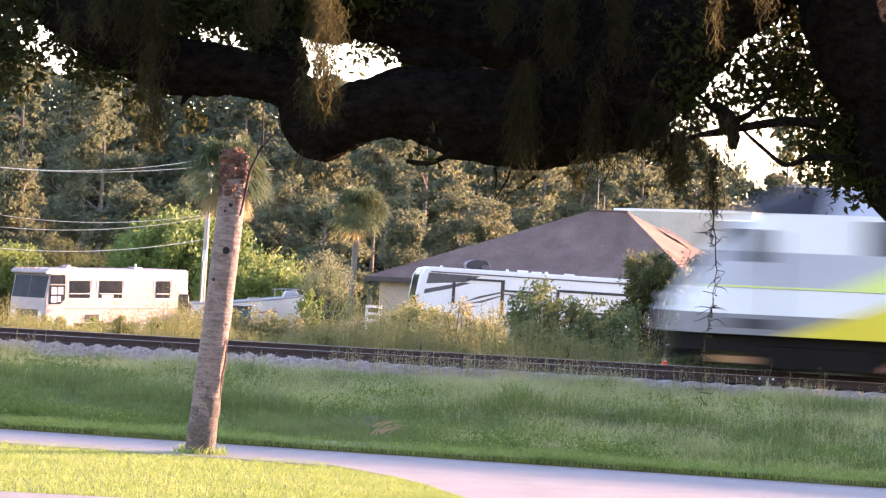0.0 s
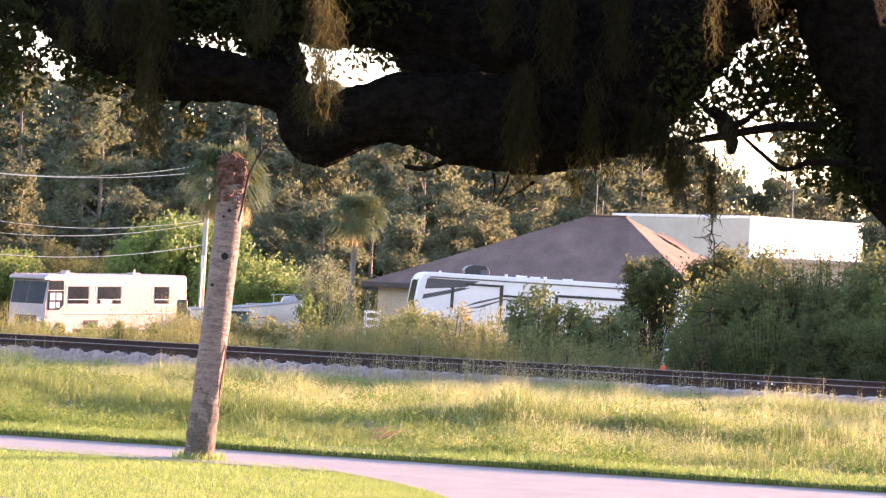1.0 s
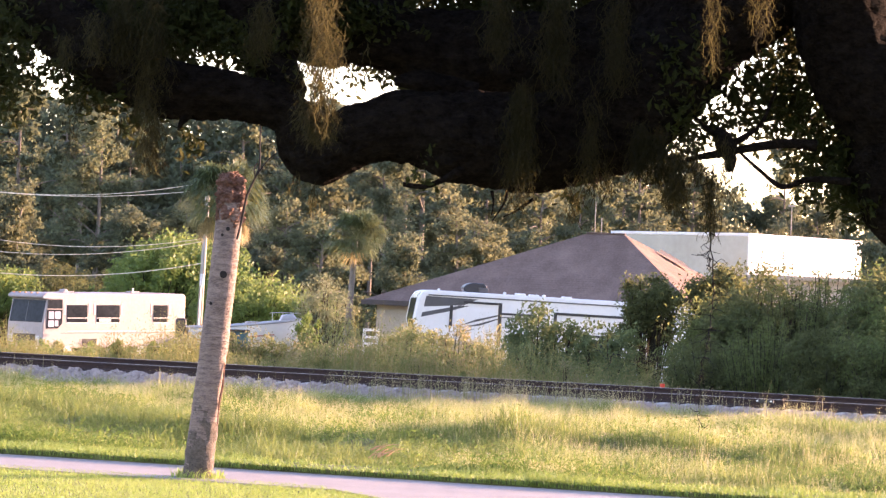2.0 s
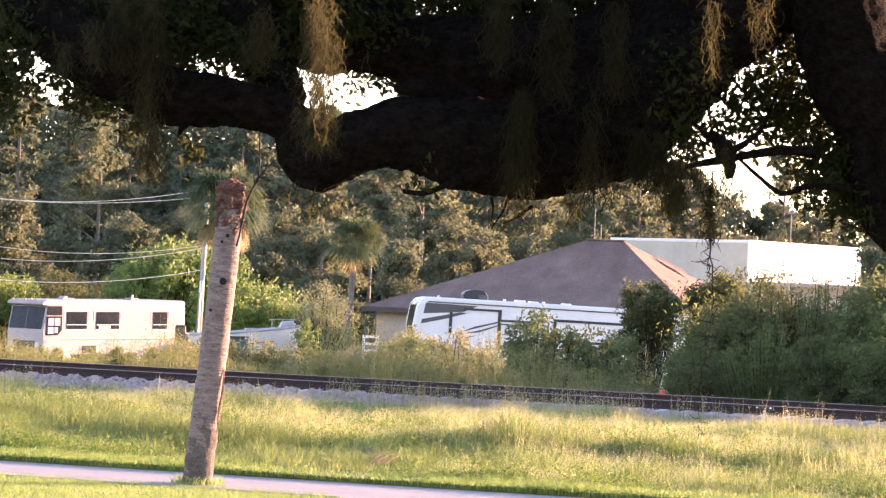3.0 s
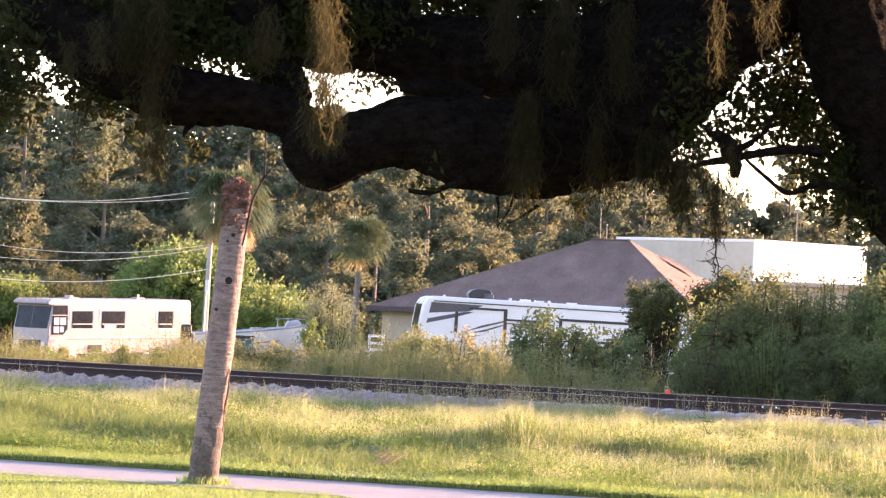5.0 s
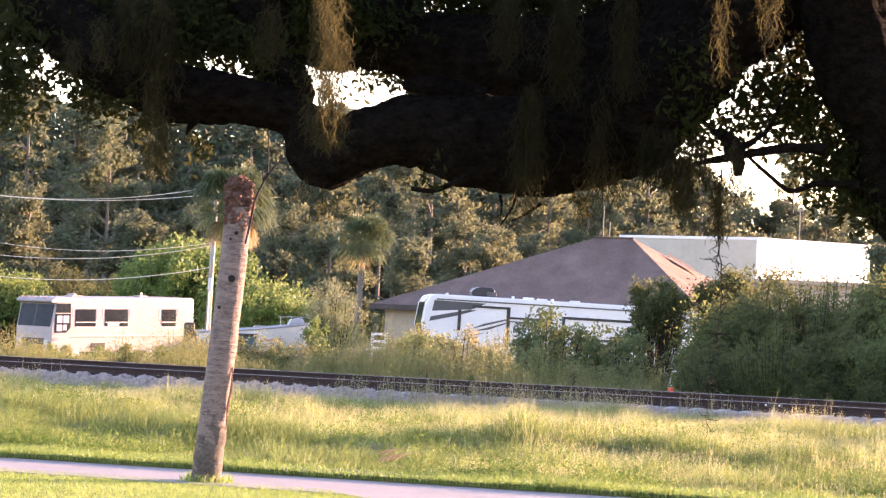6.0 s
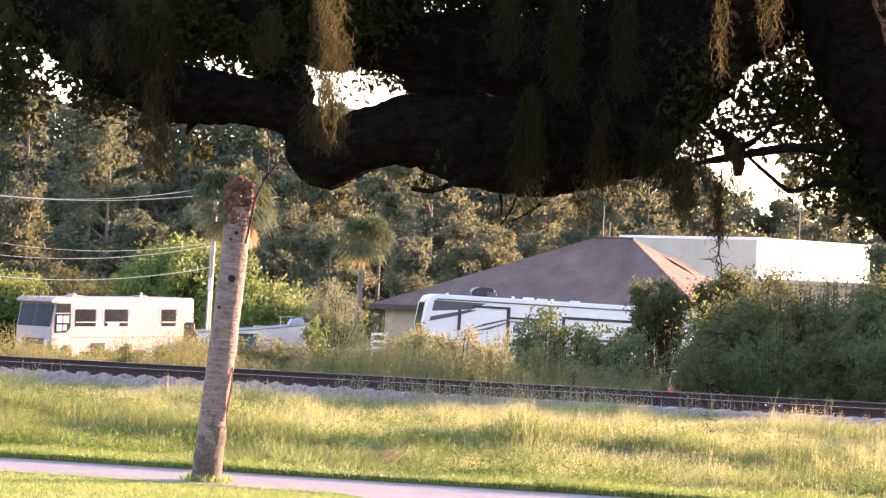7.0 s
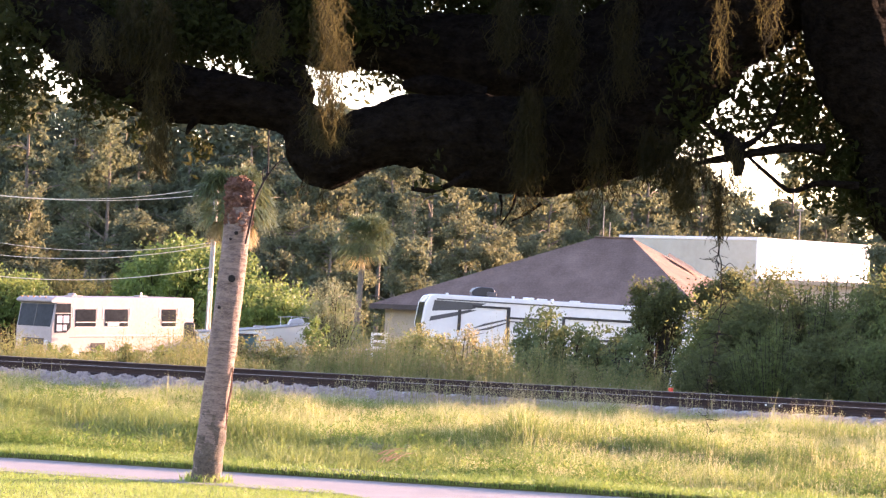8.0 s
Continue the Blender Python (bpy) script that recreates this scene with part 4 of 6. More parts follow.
# ---- the train: it leaves to the right ----
def coach_body(t, x0, L, nose):
    """Shell in side bands; z above the ground, rails at 0.5."""
    Y = 1.5
    z = lambda a: RAIL_TOP + a
    if nose:
        bands = [("skirt", 0.98, 1.44, "train_skirt", 0.0, 0.15), ("lower_side", 1.44, 2.02, "train_white", 0.15, 0.60), ("mid_side", 2.02, 2.85, "train_grey", 0.60, 1.10),
                 ("upper_side", 2.85, 3.72, "train_white", 1.10, 1.95), ("roof", 3.72, 4.30, "train_grey", 1.75, 3.0), ("visor", 3.726, 4.306, "train_dark", 1.735, 2.985)]
        for name, a, b, m, xa, xb in bands:
            top_in = 0.45 if a > 3.7 else 0.0
            back, wide = (4.3, 1.006) if name == "visor" else (L, 1.0)
            bm = bmesh.new()
            rings = []
            for (zz, xs, yy) in ((a, xa, Y), (b, xb, Y - top_in)):
                rows = []
                for px_, py_ in ((0.0, 0.55), (0.35, 0.86), (0.9, 1.0)):
                    rows.append((xs + px_, py_ * yy))
                line = [(x, -y * wide) for x, y in rows] + [(back, -yy * wide), (back, yy * wide)] + [(x, y * wide) for x, y in rows[::-1]]
                rings.append([bm.verts.new((x, y, z(zz))) for x, y in line])
            n = len(rings[0])
            for i in range(n):
                j = (i + 1) % n
                bm.faces.new((rings[0][i], rings[0][j], rings[1][j], rings[1][i]))
            bm.faces.new(rings[0][::-1])
            bm.faces.new(rings[1])
            bmesh.ops.recalc_face_normals(bm, faces=bm.faces[:])
            part(name, bm, M[m], t)
    else:
        for name, a, b, m in (("skirt", 0.75, 1.30, "train_grey"), ("lower_side", 1.30, 2.02, "train_yellow"), ("mid_side", 2.02, 2.85, "train_dark"), ("upper_side", 2.85, 3.72, "train_white")):
            part(name, box(x0, L, -Y, Y, z(a), z(b)), M[m], t)
        roof = part("roof", prism([(-Y, z(3.72)), (Y, z(3.72)), (Y - 0.45, z(4.28)), (-Y + 0.45, z(4.28))], x0, L), M["train_grey"], t)
        roof.matrix_basis = Matrix(((0, 1, 0, 0), (-1, 0, 0, 0), (0, 0, 1, 0), (0, 0, 0, 1)))


def bogie(t, x):
    b = part("bogie_frame", box(x - 1.7, x + 1.7, -1.25, 1.25, RAIL_TOP + 0.22, RAIL_TOP + 0.72, 0.04), M["bogie"], t, "dusty bogie frame")
    for dx in (-1.25, 1.25):
        for y in (-0.78, 0.78):
            part("wheel", drum(0.46, 0.13, "y", 24, at=(x + dx, y, RAIL_TOP + 0.464), bevel=0.02), M["bogie"], b, "steel wheel")
    part("gear_box", box(x - 2.5, x - 1.55, -1.2, 1.2, RAIL_TOP + 0.3, RAIL_TOP + 0.46, 0.02), M["bogie_tan"], b, "rusty brown brake gear")


def locomotive():
    t = thing("locomotive", TRACK @ pose(6.35, 0, 0), "white, grey and yellow streamlined passenger locomotive running on the rails", "locomotive")
    L = 20.5
    coach_body(t, 0, L, True)
    Z = RAIL_TOP
    part("windscreen", prism([(0.86, Z + 2.45), (1.5, Z + 3.5), (1.9, Z + 3.5), (1.3, Z + 2.45)], -1.1, 1.1), M["glass"], t, "dark raked windscreen")
    for y in (-1.512, 1.512):
        s = 1 if y > 0 else -1
        part("yellow_swoosh", prism([(3.2, Z + 0.98), (7.4, Z + 2.35), (L, Z + 2.35), (L, Z + 0.98)], y - 0.006, y + 0.006), M["train_yellow"], t, "yellow swoosh")
        part("lime_swoosh", prism([(4.4, Z + 2.05), (6.3, Z + 2.75), (L, Z + 2.75), (L, Z + 2.05)], y * 1.004 - 0.006, y * 1.004 + 0.006), M["train_lime"], t, "lime green swoosh")
        part("cab_window", box(2.1, 2.75, y - 0.012, y + 0.012, Z + 2.62, Z + 3.35, 0.0), M["glass"], t, "dark cab side window")
        part("side_door", box(2.95, 3.02, y - 0.01, y + 0.01, Z + 1.0, Z + 3.3), M["train_dark"], t)
        part("vent_panel", box(2.0, 2.9, y - 0.01, y + 0.01, Z + 1.12, Z + 1.34), M["train_dark"], t, "dark louvre")
        part("grille", box(5.15, 6.6, y - 0.012, y + 0.012, Z + 2.85, Z + 3.6), M["train_dark"], t, "dark side grille")
        part("lime_line", box(1.4, 6.0, y - 0.01, y + 0.01, Z + 2.04, Z + 2.08), M["train_lime"], t, "thin lime line")
    part("underframe", box(0.35, L - 0.3, -1.05, 1.05, Z + 0.55, Z + 0.98, 0.03), M["underframe"], t, "dark underframe")
    part("plough", prism([(0.1, Z + 0.32), (0.4, Z + 0.32), (0.5, Z + 0.98), (0.05, Z + 0.98)], -1.1, 1.1), M["underframe"], t, "black front plough")
    part("coupler", box(-0.3, 0.15, -0.12, 0.12, Z + 0.75, Z + 0.98, 0.02), M["bogie"], t, "steel coupler")
    for y in (-0.85, 0.85):
        part("headlight", drum(0.12, 0.05, "x", 14, at=(0.28, y, Z + 1.72)), M["white_body"], t)
    for x in (4.0, L - 4.0):
        bogie(t, x)
    part("fuel_tank", box(7.5, 13.0, -1.1, 1.1, Z + 0.25, Z + 0.75, 0.06), M["underframe"], t)
    return t


def passenger_coach(x):
    t = thing("passenger_coach", TRACK @ pose(x, 0, 0), "white and yellow passenger coach behind the locomotive", "railway coach", "coaches of the train")
    L = 25.6
    coach_body(t, 0, L, False)
    for y in (-1.508, 1.508):
        for i in range(9):
            part("window", box(2.2 + i * 2.45, 4.1 + i * 2.45, y - 0.008, y + 0.008, RAIL_TOP + 2.1, RAIL_TOP + 2.8), M["glass"], t)
    part("underframe", box(0.2, L - 0.2, -1.05, 1.05, RAIL_TOP + 0.4, RAIL_TOP + 0.75, 0.03), M["underframe"], t)
    for bx in (3.2, L - 3.2):
        bogie(t, bx)
    return t


loco = locomotive()
coaches = [passenger_coach(6.35 + 21.0)]
coaches += [copy_thing(coaches[0], TRACK @ pose(6.35 + 21.0 + 26.2 * k, 0, 0)) for k in (1, 2)]
TRAIN_SPEED = 44.5


def motions():
    for t, x in [(loco, 6.35)] + [(c, 27.35 + 26.2 * k) for k, c in enumerate(coaches)]:
        walk(t, [(s, TRACK @ pose(x + TRAIN_SPEED * s, 0, 0)) for s in (0, 1, 2, 3, 4, 5, 6, 7, 8)])


# ---- grass ----
def verge_grass():
    """Mown strip by the road, then tall uneven grass with darker tussocks up to the track."""
    n = 330000
    x = rng.uniform(-12, 14, n)
    tmax = 75.95 - (2.35 / math.cos(radians(26.8)))
    lo, hi = road_far(x) + 0.02, tmax - 0.505 * x + np.interp(x, [-2, 0.5, 6, 9], [0, 1.0, 1.0, 0.3])
    y = lo + (hi - lo) * rng.random(n) ** 1.25
    d = y - lo
    clump = np.array([noise.noise(Vector((a * 0.42, b * 0.28, 0))) + 0.7 * noise.noise(Vector((a * 1.7, b * 1.1, 3))) for a, b in zip(x, y)])
    h = np.interp(d, [0, 0.25, 0.5, 3.0, 4.2, 6.5, 12, 24, 30], [0.17, 0.16, 0.085, 0.085, 0.19, 0.29, 0.28, 0.29, 0.22]) * (1 + 0.85 * clump) * np.maximum((lambda q, e: q + (1 - q) * e)(np.interp(x, [-4, -1, 5, 8], [0.15, 0.95, 1.0, 0.6]), np.clip((hi - y - 0.6) / 4.4, 0, 1) ** 1.3), 1.35 * np.exp(-((x - 2.0) / 1.5) ** 2) * (hi - y > 0.3))
    keep = rng.random(n) < np.clip(0.85 + 0.7 * clump, 0.3, 1)
    x, y, h, d, clump = x[keep], y[keep], np.maximum(h[keep], 0.05), d[keep], clump[keep]
    roots = np.stack([x, y, ground_z(x, y) - 0.01], 1)
    short = d < 3.4
    patch = np.array([noise.noise(Vector((a * 0.28, b * 0.13, 21))) + 0.5 * noise.noise(Vector((a * 0.9, b * 0.4, 23))) for a, b in zip(x, y)])
    patch = patch + 0.17 * np.exp(-((d - 8.5) / 4.0) ** 2) * np.clip((6 - x) / 9, 0.3, 1) - 0.16 * np.exp(-((d - 19) / 4.5) ** 2)
    # dark grass gathers on the bank's face, which puts its shade into the colour
    bank_ = 54.0 + 0.9 * np.sin(x * 0.8) + 0.5 * np.sin(x * 2.1 + 1.0)
    patch = patch + 0.3 * np.exp(-((y - bank_ + 0.6) / 1.0) ** 2) - 0.09 * np.clip((x - 1) / 4, 0, 1)
    dry = (rng.random(len(x)) < np.clip(0.02 + 0.24 * np.clip((d - 6 + 0.6 * x) / 10, 0, 1) - 0.45 * patch, 0.0, 0.42)) & ~short
    h = h * np.where(short, 1, np.clip(1 + 0.9 * patch, 0.75, 1.5))
    rank = ~short & ~dry & (patch + rng.normal(0, 0.11, len(x)) > 0.09)
    s = blades(Soup(), roots[short], h[short], 0.011, 0.6)
    edge = rng.uniform(-12, 14, 9000)
    rim = np.stack([edge, road_far(edge) + rng.normal(0.02, 0.05, 9000), np.full(9000, 0.05)], 1)
    blades(s, rim, 0.11, 0.012, 0.5, turn=(-0.15, -0.3, 0))
    tagged(part("mown_strip", s, M["mown"]), "short mown green strip along the road", "grass", kind="stuff")
    s = blades(Soup(), roots[rank], h[rank], 0.012, 0.6, bend=0.6)
    tagged(part("rank_grass", s, M["rank"]), "taller dark green grass in patches on the verge", "grass", kind="stuff")
    tall = ~short & ~dry & ~rank
    s = blades(Soup(), roots[tall], h[tall], 0.011, 0.65, bend=0.65)
    tagged(part("verge_grass", s, M["grass"]), "long uneven green grass on the verge", "grass", kind="stuff")
    s = blades(Soup(), roots[dry], h[dry] * 1.3, 0.006, 0.25, bend=0.3)
    tops = roots[dry] + np.stack([rng.normal(0, 0.05, dry.sum()), rng.normal(0, 0.05, dry.sum()), h[dry] * rng.uniform(0.9, 1.25, dry.sum())], 1)
    leaves(s, tops, 0.036, 0.22, lift=np.array([0, 0, 1.5]))
    tagged(part("dry_grass", s, M["seed"]), "dry straw-coloured seed grass standing in the verge", "grass", kind="stuff")
    # broad-leaved tussocks
    m = 1150
    tx_, d_ = rng.uniform(-13, 15, m), 3.6 + 18.4 * rng.random(m) ** 1.5
    ty_ = road_far(tx_) + d_
    ok = np.array([noise.noise(Vector((a * 0.3, b * 0.22, 8))) > 0.0 for a, b in zip(tx_, ty_)])
    c = np.stack([tx_, ty_, ground_z(tx_, ty_)], 1)[ok]
    per = 170
    r_ = rng.uniform(0.25, 0.7, (len(c), 1, 1))
    pts = c[:, None] + rng.normal(0, 1, (len(c), per, 3)) * r_ * [1, 1, 0.45] * 0.6
    pts[:, :, 2] = np.abs(pts[:, :, 2] - c[:, None, 2]) + c[:, None, 2] + 0.04
    s = leaves(Soup(), pts.reshape(-1, 3), 0.085, 0.22, lift=np.array([0, 0, 0.6]), plain=True)
    tagged(part("weed_tussocks", s, M["tussock"]), "dark green weed tussocks among the grass", "weeds", kind="stuff")


verge_grass()


def lawn_grass():
    n = 64000
    x = rng.uniform(-6.6, 1.0, n)
    far_edge = np.minimum(road_near(x), np.interp(x, [-9, -1.1, -0.4, 0.0, 0.25, 0.45, 0.55, 1.0], [60, 38.85, 37.3, 36.1, 34.9, 34.0, 33.2, 33.1]))
    near_edge = np.interp(x, [-9, -4.4, -3.0, 0.55, 1.0], [33.9, 32.2, 32.05, 33.15, 33.2])
    y = near_edge + (far_edge - near_edge) * rng.random(n)
    ok = far_edge > near_edge
    roots = np.stack([x, y, np.zeros(n)], 1)[ok]
    s = blades(Soup(), roots, 0.055, 0.006, 0.8)
    tagged(part("lawn_grass", s, M["lawn"]), "short bright green mown lawn around the palm trunk", "lawn", kind="stuff")


lawn_grass()


def weed_strip():
    """Rank weeds and stems behind the track."""
    n = 5600
    tx = rng.uniform(-17, 3.2, n)
    ty = 3.2 + 8.5 * rng.random(n) ** 1.2
    a = FLAT_TRACK.to_3x3()
    p = np.stack([tx, ty, np.zeros(n)], 1) @ np.array(a).T + np.array(TRACK.translation)
    p[:, 2] = ground_z(p[:, 0], p[:, 1])
    big = np.array([noise.noise(Vector((q[0] * 0.35, q[1] * 0.25, 5))) for q in p])
    h = (1.2 + 0.95 * big + 0.35 * np.exp(-((tx - 1.0) / 3.5) ** 2)) * rng.uniform(0.7, 1.2, n)
    s = Soup()
    blades(s, p, h, 0.018, 0.12, bend=0.1)
    per = 32
    c = np.repeat(p, per, 0)
    f = rng.uniform(0.3, 1.05, (n * per, 1)) * np.repeat(h, per)[:, None]
    c = c + np.concatenate([rng.normal(0, 0.13, (n * per, 2)), f], 1)
    leaves(s, c, 0.055, 0.4, plain=True)
    tagged(part("weeds", s, M["weed"]), "rank mixed green and browning weeds behind the railway", "weeds", kind="stuff")
    n = 17000
    tx = rng.uniform(-17, 14, n)
    ty = rng.uniform(2.6, 6.5, n)
    p = np.stack([tx, ty, np.zeros(n)], 1) @ np.array(a).T + np.array(TRACK.translation)
    p[:, 2] = ground_z(p[:, 0], p[:, 1])
    s = blades(Soup(), p, 0.5, 0.014, 0.5)
    tagged(part("track_grass", s, M["weed"]), "tall green grass along the far side of the railway", "grass", kind="stuff")


weed_strip()


def track_stalks():
    """Lone tall stalks and tufts at the foot of the ballast."""
    s = Soup()
    for tx, w, n in ((-9.6, 0.2, 12), (-8.9, 0.12, 6), (-1.0, 0.3, 5), (2.6, 0.5, 24), (3.6, 0.4, 24), (4.6, 0.4, 24), (6.4, 0.2, 6), (8.0, 0.2, 4), (11.0, 0.2, 4), (1.2, 0.3, 6), (-0.4, 0.6, 40), (0.8, 0.6, 60), (2.0, 0.6, 70), (3.2, 0.6, 70), (4.4, 0.6, 70), (5.6, 0.6, 45), (7.2, 0.8, 34), (9.6, 1.2, 34)):
        a = np.stack([tx + rng.normal(0, w, n), rng.uniform(-3.6, -2.5 if n < 30 else -1.8, n), np.zeros(n)], 1) @ np.array(FLAT_TRACK.to_3x3()).T + np.array(FLAT_TRACK.translation)
        h = rng.uniform(0.4, 0.85, n)
        blades(s, a, h, 0.014, 0.12, bend=0.15)
        per = 12
        f = rng.uniform(0.35, 1.0, (n * per, 1))
        leaves(s, np.repeat(a, per, 0) + np.concatenate([rng.normal(0, 0.05, (n * per, 2)), f * np.repeat(h, per)[:, None]], 1), 0.045, 0.35)
    tagged(part("track_stalks", s, M["fennel"]), "lone tall weed stalks at the foot of the ballast", "weeds", kind="stuff")


track_stalks()


def tall_weeds():
    """Head-high feathery weeds, some browning, before the trailer."""
    n = 620
    x = rng.uniform(-1.7, 3.8, n)
    y = rng.uniform(88.5, 98, n)
    h = rng.uniform(1.7, 2.9, n) * (0.8 + 0.35 * np.array([noise.noise(Vector((a * 0.8, b * 0.5, 1))) for a, b in zip(x, y)]))
    p = np.stack([x, y, ground_z(x, y)], 1)
    s = blades(Soup(), p, h, 0.02, 0.08, bend=0.1)
    per = 64
    f = rng.uniform(0.25, 1.0, (n * per, 1))
    c = np.repeat(p, per, 0) + np.concatenate([rng.normal(0, 0.16, (n * per, 2)) * (1.15 - f), f * np.repeat(h, per)[:, None]], 1)
    leaves(s, c, 0.075, 0.4, plain=True)
    tagged(part("tall_weeds", s, M["fennel"]), "head-high browning weeds in front of the trailer", "weeds", kind="stuff")


tall_weeds()


# ---- shrubs and trees ----
def shrub_meshes(radius, height, count, leaf, lobes, seed, aspect=0.45, airy=0.35, plain=False, low=0.45):
    """Stems and a crown of leaf sprays with an uneven outline."""
    r = np.random.default_rng(seed)
    stems, crown = Soup(), Soup()
    tips = []
    for k in range(lobes):
        a, q = r.uniform(0, 2 * np.pi), radius * math.sqrt(r.random()) * 0.85
        top = np.array([q * math.cos(a), q * math.sin(a), height * (low + (1 - low) * r.random() * (1 - 0.45 * (q / radius) ** 2))])
        line = spline([(0.15 * r.normal(), 0.15 * r.normal(), 0), top * [0.5, 0.5, 0.5] + r.normal(0, 0.08, 3), top], 3)
        tube(stems, line, [0.035, 0.012], 4, caps=False)
        tips.append(top)
    per = max(1, count // (lobes * 9))
    for top in tips:
        lobe = radius * r.uniform(0.22, 0.42)
        for s_ in range(9):
            c0 = top + unit(r.normal(size=3)) * lobe * r.uniform(0.2, 1.0) * [1, 1, 0.8]
            c0[2] = max(c0[2], 0.15)
            d = unit(r.normal(size=3) + [0, 0, 0.5])
            f = r.uniform(-1, 1, (per, 1))
            pts = c0 + d * f * lobe * airy * 1.6 + r.normal(0, lobe * airy * 0.42, (per, 3))
            leaves(crown, pts, leaf, aspect, r=r, plain=plain)
    return stems, crown


def spray_meshes(radius, height, stalks, twigs, per, leaf, seed, aspect=0.3, spread=0.55, first=0.15):
    """Many upright stalks that fan out, each with leafy side twigs along its length."""
    r = np.random.default_rng(seed)
    stems, crown = Soup(), Soup()
    base, aim, reach = [], [], []
    for k in range(stalks):
        a, q = r.uniform(0, 2 * np.pi), math.sqrt(r.random())
        foot = np.array([math.cos(a), math.sin(a), 0]) * q * radius * (1 - spread)
        top = np.array([math.cos(a) * q * radius, math.sin(a) * q * radius, height * r.uniform(0.55, 1.0) * (1 - 0.3 * q * q)])
        line = spline([foot, foot * 0.55 + top * 0.45 * [0.9, 0.9, 1.05] + r.normal(0, 0.05, 3), top], 5)
        tube(stems, line, [0.02, 0.006], 3, caps=False)
        f = first + (1 - first) * r.random(twigs) ** 0.85
        g = f * (len(line) - 1)
        i = np.minimum(g.astype(int), len(line) - 2)
        base.append(line[i] + (line[i + 1] - line[i]) * (g - i)[:, None])
        out = unit(r.normal(size=(twigs, 3)) * [1, 1, 0.5] + [0, 0, 0.75])
        aim.append(out)
        reach.append(radius * r.uniform(0.12, 0.34, twigs) * (1.15 - 0.6 * f))
    base, aim, reach = np.concatenate(base), np.concatenate(aim), np.concatenate(reach)
    t = r.random((len(base), per))
    c = (base[:, None] + aim[:, None] * (t * reach[:, None])[:, :, None]).reshape(-1, 3)
    c = c + r.normal(0, leaf * 0.35, c.shape)
    c[:, 2] = np.maximum(c[:, 2], 0.05)
    leaves(crown, c, leaf, aspect, lift=np.repeat(aim, per, 0) * 1.2, r=r, plain=True)
    return stems, crown


SHRUBS = {}


def shrub(kind, m, radius, height, count, leaf, lobes, material, label, group="", aspect=0.45, name="shrub", airy=0.35, seed=None, plain=False, low=0.45):
    if kind not in SHRUBS:
        a, b = shrub_meshes(radius, height, count, leaf, lobes, seed or (len(SHRUBS) + 31), aspect, airy, plain, low)
        SHRUBS[kind] = (a.mesh("branchwork", M["stem"]), b.mesh("foliage", M[material]))
    t = thing(name, m, label, "shrub", group)
    part("branchwork", SHRUBS[kind][0], None, t)
    part("foliage", SHRUBS[kind][1], None, t)
    return t


SPRAYS = {}


def spray(kind, m, shape, material, name, label, category, group=""):
    """A shrub or tall weed of upright leafy stalks; shape feeds spray_meshes."""
    if kind not in SPRAYS:
        a, b = spray_meshes(*shape)
        SPRAYS[kind] = (a.mesh("branchwork", M["stem"]), b.mesh("foliage", M[material]))
    t = thing(name, m, label, category, group)
    part("branchwork", SPRAYS[kind][0], None, t)
    part("foliage", SPRAYS[kind][1], None, t)
    return t


def grounded(x, y, rz=0.0, s=1.0):
    return pose(x, y, float(ground_z(x, y)) - 0.03, 0, 0, rz) @ Matrix.Diagonal((s, s, s, 1))


# dense bushes right behind the track
shrub("broad", grounded(3.1, 84.0), 1.25, 3.3, 6500, 0.14, 40, "sage", "loose green shrub with broad leaves before the trailer", aspect=0.42, airy=0.45)
shrub("broad2", grounded(4.6, 83.5), 0.8, 2.9, 3200, 0.14, 22, "sage", "loose green shrub with broad leaves before the trailer", aspect=0.42, airy=0.45)
shrub("round", grounded(6.1, 88.0), 0.95, 4.4, 19000, 0.085, 64, "shrub", "dense rounded dark green shrub taller than its neighbours", airy=0.42, low=0.6, plain=True, aspect=0.55)
shrub("round", grounded(8.05, 88.6, 140, 1.08), 0.95, 4.35, 15000, 0.12, 34, "shrub", "dense rounded dark green shrub taller than its neighbours")
shrub("leggy_dark", grounded(7.3, 86.2, 200, 1.1), 0.85, 2.7, 3600, 0.13, 24, "sage", "loose grey-green shrub under taller bushes", airy=0.45)
shrub("leggy", grounded(5.35, 87.2), 0.9, 2.9, 2200, 0.13, 18, "sage", "thin leggy shrub with gaps between its leaves", airy=0.5)
k = 0
